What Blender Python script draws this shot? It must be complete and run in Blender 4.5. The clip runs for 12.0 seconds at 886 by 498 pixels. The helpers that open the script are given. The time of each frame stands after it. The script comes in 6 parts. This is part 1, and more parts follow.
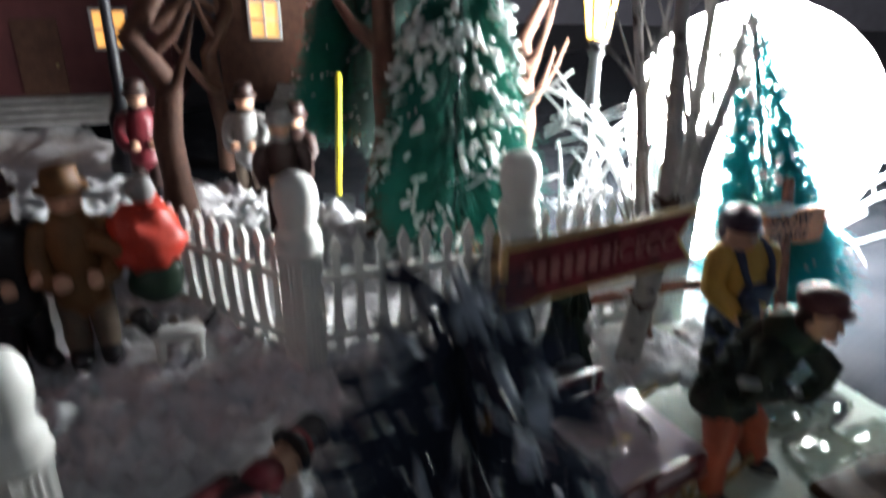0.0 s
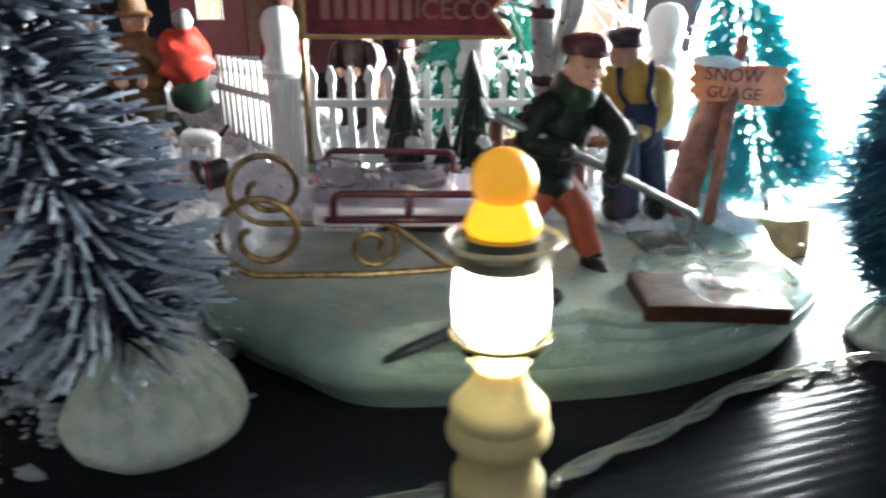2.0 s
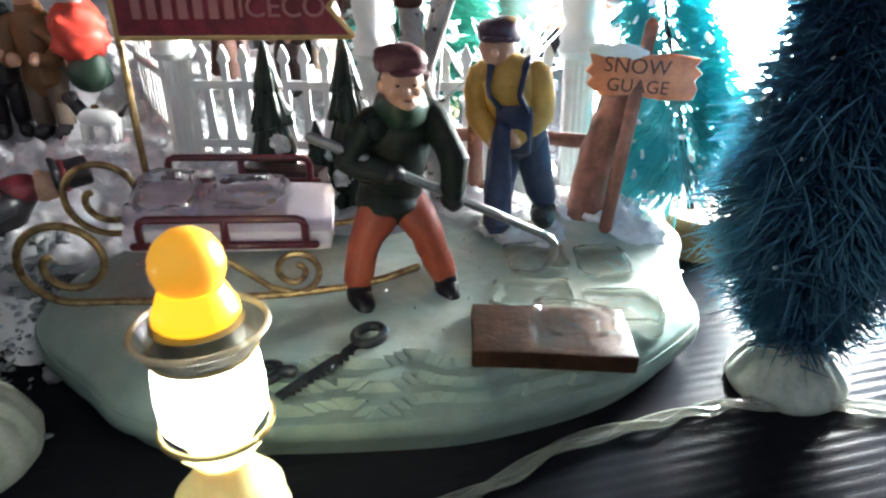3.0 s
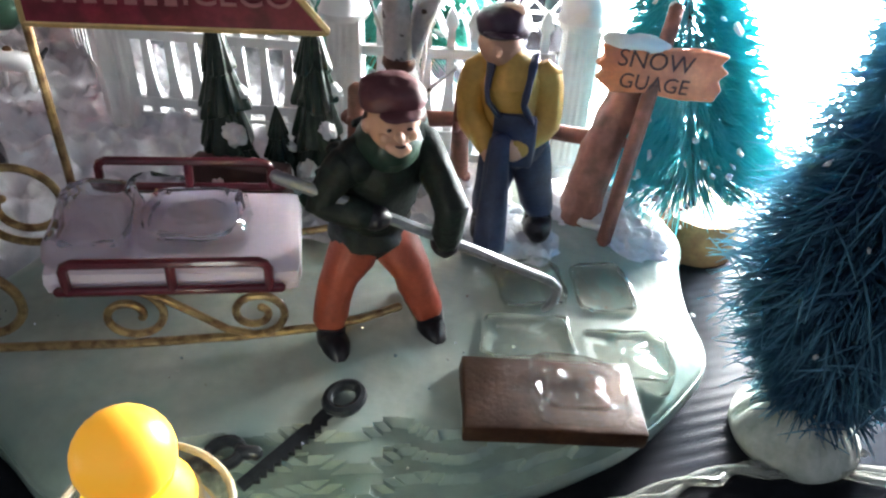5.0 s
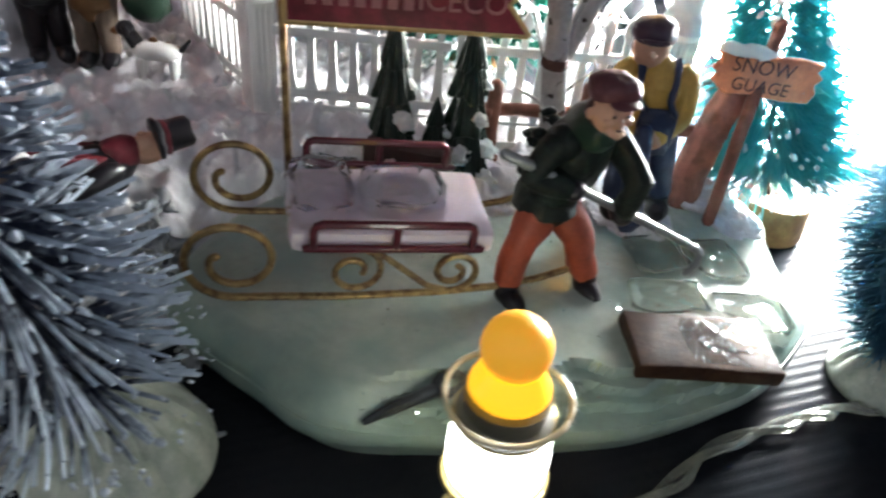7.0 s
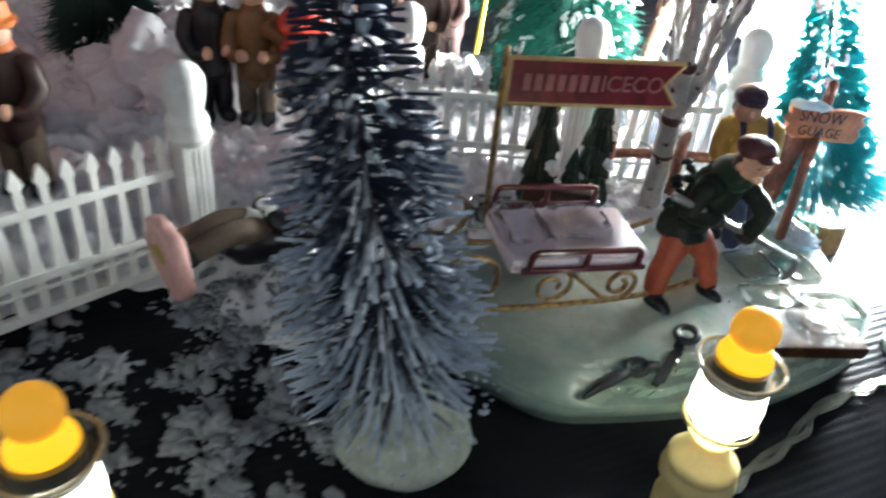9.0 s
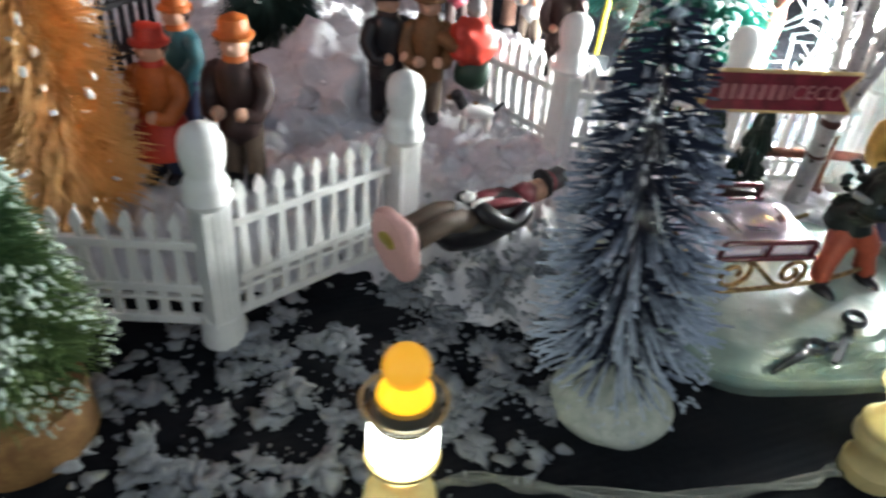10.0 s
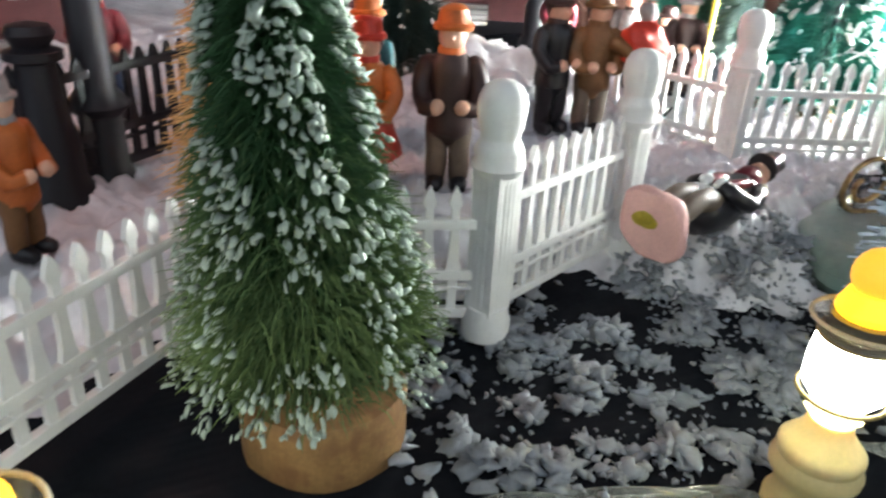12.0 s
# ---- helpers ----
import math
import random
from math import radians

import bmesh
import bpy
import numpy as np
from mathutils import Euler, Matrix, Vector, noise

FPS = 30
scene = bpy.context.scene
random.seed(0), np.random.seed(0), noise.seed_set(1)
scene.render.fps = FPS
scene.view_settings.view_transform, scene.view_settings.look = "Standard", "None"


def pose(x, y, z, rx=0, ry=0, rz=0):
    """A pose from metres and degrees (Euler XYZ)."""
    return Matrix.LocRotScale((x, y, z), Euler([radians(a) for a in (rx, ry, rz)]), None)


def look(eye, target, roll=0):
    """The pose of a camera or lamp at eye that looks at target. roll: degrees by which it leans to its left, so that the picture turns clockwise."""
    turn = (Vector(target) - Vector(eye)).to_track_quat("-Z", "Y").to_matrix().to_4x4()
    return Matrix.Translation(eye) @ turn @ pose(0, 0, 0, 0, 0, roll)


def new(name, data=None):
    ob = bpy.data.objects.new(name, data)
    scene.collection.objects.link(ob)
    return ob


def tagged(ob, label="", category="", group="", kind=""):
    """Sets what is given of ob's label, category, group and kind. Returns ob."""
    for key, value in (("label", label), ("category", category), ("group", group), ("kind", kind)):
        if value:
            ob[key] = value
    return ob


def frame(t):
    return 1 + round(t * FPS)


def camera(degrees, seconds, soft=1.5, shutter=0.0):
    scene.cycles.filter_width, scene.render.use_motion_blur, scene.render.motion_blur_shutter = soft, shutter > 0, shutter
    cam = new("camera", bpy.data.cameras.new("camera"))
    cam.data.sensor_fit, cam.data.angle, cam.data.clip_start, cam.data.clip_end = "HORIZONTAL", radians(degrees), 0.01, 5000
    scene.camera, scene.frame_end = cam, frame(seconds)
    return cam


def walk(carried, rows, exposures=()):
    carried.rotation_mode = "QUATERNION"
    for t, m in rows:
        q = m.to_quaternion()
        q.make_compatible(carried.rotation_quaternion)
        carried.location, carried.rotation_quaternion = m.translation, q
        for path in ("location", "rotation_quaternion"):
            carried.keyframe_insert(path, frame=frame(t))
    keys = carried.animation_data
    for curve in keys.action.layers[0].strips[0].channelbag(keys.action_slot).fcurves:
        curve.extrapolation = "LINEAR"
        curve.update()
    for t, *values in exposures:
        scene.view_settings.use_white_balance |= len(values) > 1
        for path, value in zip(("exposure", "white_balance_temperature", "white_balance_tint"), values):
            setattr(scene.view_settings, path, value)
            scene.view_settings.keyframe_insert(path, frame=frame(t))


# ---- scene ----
cam = camera(63.6, 12.0, soft=2.3, shutter=0.5)
PATH = [
    (0, (0.08207, 0.10619, 0.15604), (-0.0590, 1.9176, -0.6799), 0.71),
    (0.2, (0.08976, 0.10160, 0.13891), (-0.0555, 1.8842, -0.7562), 0.94),
    (0.5, (0.10017, 0.09293, 0.12448), (-0.0991, 1.8731, -0.7650), 1.03),
    (0.8, (0.12019, 0.08025, 0.11609), (-0.2025, 1.8538, -0.7502), 1.73),
    (1, (0.13423, 0.07303, 0.11134), (-0.2478, 1.8353, -0.7538), 1.84),
    (1.2, (0.14731, 0.07095, 0.10618), (-0.3440, 1.8182, -0.7339), 0.94),
    (1.5, (0.15925, 0.07193, 0.09908), (-0.4851, 1.8055, -0.6622), -0.00),
    (2, (0.20933, 0.08280, 0.09147), (-0.6811, 1.7430, -0.5800), -0.47),
    (2.5, (0.23652, 0.10922, 0.09595), (-0.6963, 1.7212, -0.6330), -0.28),
    (2.7, (0.24413, 0.11878, 0.10103), (-0.7256, 1.6868, -0.6742), -1.06),
    (4.3, (0.22013, 0.15652, 0.11849), (-0.5870, 1.6321, -0.9638), 1.79),
    (4.5, (0.21610, 0.15790, 0.12140), (-0.5689, 1.6337, -0.9767), 2.04),
    (5, (0.21599, 0.15925, 0.12524), (-0.5414, 1.6266, -1.0031), 3.06),
    (5.5, (0.21472, 0.15955, 0.12483), (-0.5359, 1.6188, -1.0185), 3.79),
    (6, (0.20952, 0.15095, 0.12980), (-0.5151, 1.6350, -0.9982), 4.57),
    (6.5, (0.20447, 0.13186, 0.13272), (-0.4788, 1.6496, -0.9762), 4.92),
    (7, (0.18511, 0.11172, 0.13136), (-0.4904, 1.6246, -0.9888), 5.77),
    (7.2, (0.17940, 0.10632, 0.13168), (-0.4940, 1.6187, -0.9906), 5.38),
    (8.8, (0.15063, 0.05643, 0.15558), (-0.4464, 1.6391, -0.9115), 5.48),
    (9, (0.14149, 0.04291, 0.15805), (-0.4392, 1.6250, -0.9189), 5.69),
    (9.5, (0.12497, 0.01859, 0.16335), (-0.5021, 1.5661, -0.9375), 4.46),
    (10, (0.09858, -0.00302, 0.16913), (-0.5538, 1.5283, -0.9397), 4.74),
    (10.5, (0.06571, -0.02098, 0.16181), (-0.6923, 1.4864, -0.9121), 4.76),
    (11, (0.04472, -0.03818, 0.13068), (-0.7811, 1.5148, -0.8213), 4.94),
    (11.5, (0.02064, -0.04657, 0.12495), (-0.7532, 1.5459, -0.8052), 4.59),
    (12, (0.01253, -0.04576, 0.12379), (-0.6138, 1.6390, -0.7533), 2.79),
]
walk(cam, [(t, look(eye, target, roll)) for t, eye, target, roll in PATH],
     exposures=[(0.0, -0.82, 6500, 6), (0.5, 0.33, 6500, 7), (1.0, 0.48, 6500, 5), (2.0, 0.73, 6500, 6), (2.5, 0.83, 6500, 6), (4.5, 0.70, 6500, 10), (6.5, 0.66, 6550, 9), (7.2, 0.65, 6700, 8), (9.0, 0.69, 6500, 5), (9.5, 0.88, 6500, 4), (10.0, 1.03, 6500, 5), (10.5, 1.57, 6950, 6), (11.0, 1.73, 6800, 6), (12.0, 1.74, 6650, 5)])

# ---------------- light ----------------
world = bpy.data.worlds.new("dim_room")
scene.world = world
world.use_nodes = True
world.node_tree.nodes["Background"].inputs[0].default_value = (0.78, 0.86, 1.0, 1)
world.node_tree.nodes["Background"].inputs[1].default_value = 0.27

# ---------------- materials ----------------
MATS = {}


def mat(name, col, rough=0.6, metal=0.0, var=0.25, scale=120.0, bump=0.25, fine=900.0, trans=0.0, sub=0.0,
        emit=None, power=0.0, second=None, mix=(0.45, 0.65), ior=1.45, coat=0.0, spec=0.5, rnd=0.0, alpha=1.0):
    """A surface with colour variation at two scales and fine relief; second: a stain, frost or wear colour."""
    if name in MATS:
        return MATS[name]
    m = bpy.data.materials.new(name)
    m.use_nodes = True
    nt = m.node_tree
    b = nt.nodes["Principled BSDF"]
    tc = nt.nodes.new("ShaderNodeTexCoord")
    n1 = nt.nodes.new("ShaderNodeTexNoise")
    n1.inputs["Scale"].default_value, n1.inputs["Detail"].default_value = scale, 4
    n2 = nt.nodes.new("ShaderNodeTexNoise")
    n2.inputs["Scale"].default_value, n2.inputs["Detail"].default_value = fine, 3
    for n in (n1, n2):
        nt.links.new(tc.outputs["Object"], n.inputs["Vector"])
    ramp = nt.nodes.new("ShaderNodeValToRGB")
    lo = [max(0.0, c * (1 - var)) for c in col]
    hi = [min(1.0, c * (1 + var)) for c in col]
    ramp.color_ramp.elements[0].position, ramp.color_ramp.elements[1].position = 0.3, 0.7
    ramp.color_ramp.elements[0].color = (*lo, 1)
    ramp.color_ramp.elements[1].color = (*hi, 1)
    mixf = nt.nodes.new("ShaderNodeMath")
    mixf.operation = "MULTIPLY_ADD"
    mixf.inputs[1].default_value = 0.35
    half = nt.nodes.new("ShaderNodeMath")
    half.operation = "MULTIPLY"
    half.inputs[1].default_value = 0.65
    nt.links.new(n1.outputs["Fac"], half.inputs[0])
    nt.links.new(n2.outputs["Fac"], mixf.inputs[0])
    nt.links.new(half.outputs[0], mixf.inputs[2])
    fac = mixf.outputs[0]
    if rnd:
        info = nt.nodes.new("ShaderNodeObjectInfo")
        add = nt.nodes.new("ShaderNodeMath")
        add.operation = "MULTIPLY_ADD"
        add.inputs[1].default_value = rnd
        nt.links.new(info.outputs["Random"], add.inputs[0])
        nt.links.new(fac, add.inputs[2])
        fac = add.outputs[0]
    nt.links.new(fac, ramp.inputs["Fac"])
    out = ramp.outputs["Color"]
    if second:
        r2 = nt.nodes.new("ShaderNodeMapRange")
        r2.inputs[1].default_value, r2.inputs[2].default_value = mix
        n3 = nt.nodes.new("ShaderNodeTexNoise")
        n3.inputs["Scale"].default_value, n3.inputs["Detail"].default_value = scale * 1.7, 5
        nt.links.new(tc.outputs["Object"], n3.inputs["Vector"])
        nt.links.new(n3.outputs["Fac"], r2.inputs[0])
        mx = nt.nodes.new("ShaderNodeMix")
        mx.data_type = "RGBA"
        nt.links.new(r2.outputs[0], mx.inputs["Factor"])
        nt.links.new(out, mx.inputs["A"])
        mx.inputs["B"].default_value = (*second, 1)
        out = mx.outputs["Result"]
    nt.links.new(out, b.inputs["Base Color"])
    b.inputs["Roughness"].default_value = rough
    b.inputs["Metallic"].default_value = metal
    b.inputs["Transmission Weight"].default_value = trans
    b.inputs["IOR"].default_value = ior
    b.inputs["Coat Weight"].default_value = coat
    b.inputs["Specular IOR Level"].default_value = spec
    b.inputs["Alpha"].default_value = alpha
    if sub:
        b.inputs["Subsurface Weight"].default_value = sub
        b.inputs["Subsurface Radius"].default_value = (1, 0.8, 0.6)
        b.inputs["Subsurface Scale"].default_value = 0.004
    if emit:
        b.inputs["Emission Color"].default_value = (*emit, 1)
        b.inputs["Emission Strength"].default_value = power
    if bump:
        bp = nt.nodes.new("ShaderNodeBump")
        bp.inputs["Strength"].default_value, bp.inputs["Distance"].default_value = bump, 0.0006
        nt.links.new(mixf.outputs[0], bp.inputs["Height"])
        nt.links.new(bp.outputs[0], b.inputs["Normal"])
    MATS[name] = m
    return m


def thin(m, share, tint):
    """Lets light shine through fine bristles: part of the surface becomes translucent."""
    nt = m.node_tree
    b = nt.nodes["Principled BSDF"]
    out = nt.nodes["Material Output"]
    tr = nt.nodes.new("ShaderNodeBsdfTranslucent")
    tr.inputs["Color"].default_value = (*tint, 1)
    mx = nt.nodes.new("ShaderNodeMixShader")
    mx.inputs[0].default_value = share
    nt.links.new(b.outputs[0], mx.inputs[1])
    nt.links.new(tr.outputs[0], mx.inputs[2])
    nt.links.new(mx.outputs[0], out.inputs["Surface"])
    return m


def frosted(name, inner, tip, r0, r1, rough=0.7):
    """Bristles: dye near the wire, paler (frost on the navy tree) towards the tips, by distance from the tree's own
    axis.
    """
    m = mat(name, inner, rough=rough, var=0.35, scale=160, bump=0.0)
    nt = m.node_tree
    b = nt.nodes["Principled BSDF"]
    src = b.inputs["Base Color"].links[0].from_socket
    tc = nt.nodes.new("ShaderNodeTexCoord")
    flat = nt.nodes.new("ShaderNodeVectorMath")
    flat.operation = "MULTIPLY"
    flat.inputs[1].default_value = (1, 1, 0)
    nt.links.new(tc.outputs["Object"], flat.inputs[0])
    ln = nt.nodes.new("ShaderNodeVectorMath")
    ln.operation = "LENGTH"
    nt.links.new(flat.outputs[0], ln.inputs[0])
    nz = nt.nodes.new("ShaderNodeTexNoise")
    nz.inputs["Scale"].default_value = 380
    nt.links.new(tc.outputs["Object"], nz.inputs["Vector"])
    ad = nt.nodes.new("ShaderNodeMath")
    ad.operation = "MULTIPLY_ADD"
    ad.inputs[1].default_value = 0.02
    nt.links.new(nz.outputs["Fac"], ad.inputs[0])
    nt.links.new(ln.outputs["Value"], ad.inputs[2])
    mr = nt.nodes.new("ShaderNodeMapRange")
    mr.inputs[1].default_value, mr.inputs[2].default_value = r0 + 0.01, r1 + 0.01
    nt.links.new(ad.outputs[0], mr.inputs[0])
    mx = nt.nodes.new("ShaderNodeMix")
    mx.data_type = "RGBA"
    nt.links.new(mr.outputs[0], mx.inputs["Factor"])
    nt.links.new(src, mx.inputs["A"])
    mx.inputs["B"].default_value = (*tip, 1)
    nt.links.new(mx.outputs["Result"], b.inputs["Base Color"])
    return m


M_SNOW = mat("cotton_snow", (0.70, 0.69, 0.72), 0.9, var=0.12, scale=60, bump=0.9, fine=420, second=(0.55, 0.53, 0.56), mix=(0.5, 0.8))
M_MAT = mat("black_ribbed_mat", (0.011, 0.0125, 0.0155), 0.21, var=0.35, scale=25, bump=0.06, fine=500, second=(0.017, 0.017, 0.020), spec=0.011)
M_WHITE = mat("white_plastic", (0.78, 0.78, 0.76), 0.42, var=0.06, scale=90, bump=0.12, second=(0.62, 0.62, 0.6), mix=(0.55, 0.85), rnd=0.15)
M_BLACKP = mat("black_plastic", (0.009, 0.008, 0.012), 0.5, var=0.3, bump=0.2)
M_ICEBASE = mat("frosted_ice_resin", (0.275, 0.310, 0.288), 0.34, var=0.24, scale=38, bump=0.5, fine=300, second=(0.200, 0.268, 0.260), mix=(0.45, 0.7), sub=0.15, coat=0.15)
M_ICE = mat("clear_ice", (0.84, 0.83, 0.88), 0.02, var=0.02, scale=110, bump=0.35, fine=330, trans=1.0, ior=1.42, coat=1.0)
M_THINICE = mat("thin_clear_ice", (0.93, 0.92, 0.90), 0.03, var=0.02, scale=110, bump=0.4, fine=330, trans=1.0, ior=1.3, coat=0.5, alpha=0.42)
M_FROSTICE = mat("cloudy_ice", (0.90, 0.94, 0.84), 0.06, var=0.08, scale=150, bump=0.55, fine=300, trans=0.9, ior=1.42, coat=0.8, alpha=0.9)
M_BED = mat("pink_ice_slab", (0.82, 0.70, 0.77), 0.28, var=0.08, scale=70, bump=0.15, sub=0.25, coat=0.3)
M_GOLD = mat("aged_brass_wire", (0.36, 0.25, 0.12), 0.38, metal=0.75, var=0.35, scale=200, bump=0.3, second=(0.16, 0.09, 0.05))
M_RAIL = mat("dark_red_enamel", (0.095, 0.012, 0.020), 0.3, var=0.3, scale=200, bump=0.2, coat=0.4)
M_FLAG = mat("maroon_paint", (0.22, 0.018, 0.035), 0.45, var=0.3, scale=120, bump=0.25, second=(0.13, 0.012, 0.02))
M_GILT = mat("gilt_edge", (0.62, 0.42, 0.18), 0.45, metal=0.2, var=0.3, bump=0.2)
M_LETTER = mat("faded_rose_letter", (0.42, 0.16, 0.16), 0.6, var=0.2, bump=0.1)
M_WOOD = mat("painted_brown_wood", (0.22, 0.085, 0.058), 0.55, var=0.4, scale=90, bump=0.6, fine=500, second=(0.12, 0.05, 0.03))
M_BOARD = mat("varnished_board", (0.034, 0.015, 0.009), 0.5, var=0.45, scale=140, bump=0.6, spec=0.2, second=(0.055, 0.026, 0.014))
M_SIGN = mat("orange_sign_paint", (0.62, 0.20, 0.085), 0.5, var=0.25, scale=110, bump=0.5, second=(0.45, 0.13, 0.06))
M_INK = mat("dark_brown_ink", (0.075, 0.028, 0.018), 0.6, bump=0.1)
M_PINE = mat("resin_pine_green", (0.008, 0.020, 0.013), 0.36, var=0.45, scale=220, bump=0.7, fine=700, spec=0.4, second=(0.022, 0.045, 0.026), mix=(0.55, 0.8))
M_IRON = mat("dark_tool_metal", (0.035, 0.04, 0.045), 0.35, metal=0.5, var=0.4, bump=0.35)
M_POLE = mat("grey_pole", (0.22, 0.23, 0.24), 0.3, metal=0.5, var=0.25, bump=0.25)
M_BIRCH = mat("birch_bark", (0.46, 0.44, 0.43), 0.7, var=0.25, scale=180, bump=0.6, second=(0.05, 0.035, 0.03), mix=(0.62, 0.68))
M_TRUNK = mat("brown_bark", (0.10, 0.045, 0.03), 0.75, var=0.4, scale=150, bump=0.9, fine=500)
M_TWIG = mat("frosted_twig", (0.72, 0.72, 0.74), 0.6, var=0.15, bump=0.4)
M_FLOWER = mat("pale_flower", (0.75, 0.62, 0.6), 0.5)
# ball and skirt emission stands in for LED light shining through the plastic
M_BALL = mat("amber_ball", (0.85, 0.42, 0.05), 0.35, var=0.08, scale=120, bump=0.15, sub=0.6, emit=(1.0, 0.48, 0.04), power=0.32)
M_SKIRT = mat("amber_skirt", (0.95, 0.5, 0.03), 0.35, var=0.05, bump=0.05, emit=(1.0, 0.50, 0.02), power=0.8)
M_BRASS = mat("brass_ring", (0.40, 0.30, 0.12), 0.28, metal=0.8, var=0.25, bump=0.1)
M_GLASS = mat("lamp_glass", (1, 1, 0.98), 0.03, var=0.0, bump=0.0, trans=1.0, ior=1.2)
M_LED = mat("white_led", (1, 1, 1), 0.5, var=0.0, bump=0.0, emit=(0.95, 1.0, 0.95), power=6.0)
M_CUPGLOW = mat("cup_glow", (1, 0.9, 0.5), 0.5, var=0.0, bump=0.0, emit=(1.0, 0.88, 0.42), power=2.6)
M_DISH = mat("amber_glass", (0.86, 0.72, 0.46), 0.08, var=0.1, bump=0.1, trans=0.95, ior=1.2, alpha=0.28)
M_SMOKE = mat("smoky_collar", (0.13, 0.125, 0.10), 0.28, var=0.3, bump=0.2, coat=0.3)
M_RIM = mat("milky_rim", (0.74, 0.66, 0.48), 0.2, var=0.15, bump=0.2, sub=0.2, trans=0.5)
M_PEDESTAL = mat("cream_pedestal", (0.72, 0.58, 0.27), 0.5, var=0.12, scale=140, bump=0.2, sub=0.6)
M_CABLE = mat("clear_cable", (0.80, 0.82, 0.74), 0.08, var=0.1, bump=0.1, trans=0.88, ior=1.4)
M_PAD = mat("white_pad", (0.44, 0.47, 0.42), 0.65, var=0.2, scale=150, bump=0.8, second=(0.33, 0.37, 0.32))
M_WOODPAD = mat("pale_wood_disc", (0.26, 0.145, 0.055), 0.65, var=0.35, scale=110, bump=0.5, second=(0.2, 0.1, 0.04))
M_FLOCK = mat("snow_flock", (0.66, 0.69, 0.68), 0.85, var=0.08, bump=0.5)
M_DUST = mat("green_white_flock", (0.36, 0.43, 0.36), 0.85, var=0.15, scale=200, bump=0.5)
M_DAB = mat("grey_blue_frost", (0.44, 0.50, 0.58), 0.8, var=0.25, scale=200, bump=0.4)
M_WIRE = mat("twisted_wire", (0.03, 0.035, 0.05), 0.4, metal=0.6, bump=0.3)
M_GLOBE = mat("glowing_white_globe", (1, 1, 1), 0.5, var=0.0, bump=0.0, emit=(0.95, 0.98, 1.0), power=290.0)
M_WALL = mat("dark_room_wall", (0.06, 0.055, 0.07), 0.8, var=0.3, scale=6, bump=0.3, fine=60)
M_BRICKRED = mat("red_house_paint", (0.10, 0.028, 0.030), 0.6, var=0.3, scale=70, bump=0.4)
M_WINDOW = mat("lit_window", (1, 0.7, 0.3), 0.4, var=0.1, bump=0.0, emit=(1.0, 0.46, 0.12), power=2.2)
M_AMBER = mat("lit_amber_lantern", (1, 0.7, 0.3), 0.4, var=0.1, bump=0.0, emit=(1.0, 0.55, 0.12), power=22.0)
M_PINKLANTERN = mat("added_pink_lantern", (1, 0.6, 0.3), 0.4, var=0.1, bump=0.0, emit=(1.0, 0.50, 0.42), power=62.0)
M_SKIN = mat("painted_skin", (0.62, 0.36, 0.25), 0.45, var=0.1, bump=0.1)

# figurine paints
M_DKGREEN = mat("dark_green_paint", (0.008, 0.012, 0.010), 0.55, var=0.4, scale=260, bump=1.0, fine=700, second=(0.012, 0.024, 0.017), mix=(0.5, 0.7), spec=0.3)
M_GREENDK = mat("bottle_green_paint", (0.013, 0.036, 0.021), 0.45, var=0.3, bump=0.4)
M_RUST = mat("rust_trouser_paint", (0.31, 0.060, 0.030), 0.5, var=0.3, scale=160, bump=0.4)
M_SHOE = mat("black_shoe_paint", (0.012, 0.011, 0.014), 0.35, var=0.3, bump=0.3)
M_CAP = mat("maroon_cap_paint", (0.12, 0.040, 0.045), 0.55, var=0.3, scale=200, bump=0.5)
M_YEL = mat("mustard_paint", (0.56, 0.33, 0.075), 0.5, var=0.2, scale=160, bump=0.35)
M_NAVY = mat("navy_paint", (0.022, 0.035, 0.085), 0.45, var=0.35, scale=180, bump=0.4)
M_DKCAP = mat("dark_cap_paint", (0.045, 0.022, 0.04), 0.4, var=0.3, bump=0.3)
M_TAN = mat("tan_paint", (0.17, 0.08, 0.030), 0.55, var=0.3, scale=120, bump=0.4)
M_RED = mat("bright_red_paint", (0.50, 0.045, 0.028), 0.45, var=0.25, scale=120, bump=0.3)
M_ORANGE = mat("orange_paint", (0.46, 0.12, 0.025), 0.5, var=0.25, bump=0.3)
M_KHAKI = mat("khaki_paint", (0.13, 0.095, 0.07), 0.55, var=0.25, bump=0.3)
M_LEG = mat("umber_trouser_paint", (0.13, 0.095, 0.070), 0.55, var=0.3, bump=0.3)
M_BROWN = mat("dark_brown_paint", (0.036, 0.016, 0.014), 0.5, var=0.35, bump=0.4)
M_GREYP = mat("grey_paint", (0.28, 0.27, 0.27), 0.6, var=0.3, bump=0.4)
M_TEALP = mat("teal_paint", (0.02, 0.10, 0.12), 0.5, var=0.3, bump=0.3)
M_MAROON = mat("maroon_coat_paint", (0.16, 0.02, 0.03), 0.4, var=0.35, bump=0.4)
M_PINKD = mat("pink_resin_base", (0.62, 0.36, 0.33), 0.6, var=0.15, scale=90, bump=0.3)
M_SEAL = mat("gold_sticker", (0.35, 0.27, 0.03), 0.35, metal=0.3, var=0.3, scale=300, bump=0.2)

# ---------------- mesh helpers ----------------
rng = random.Random(7)


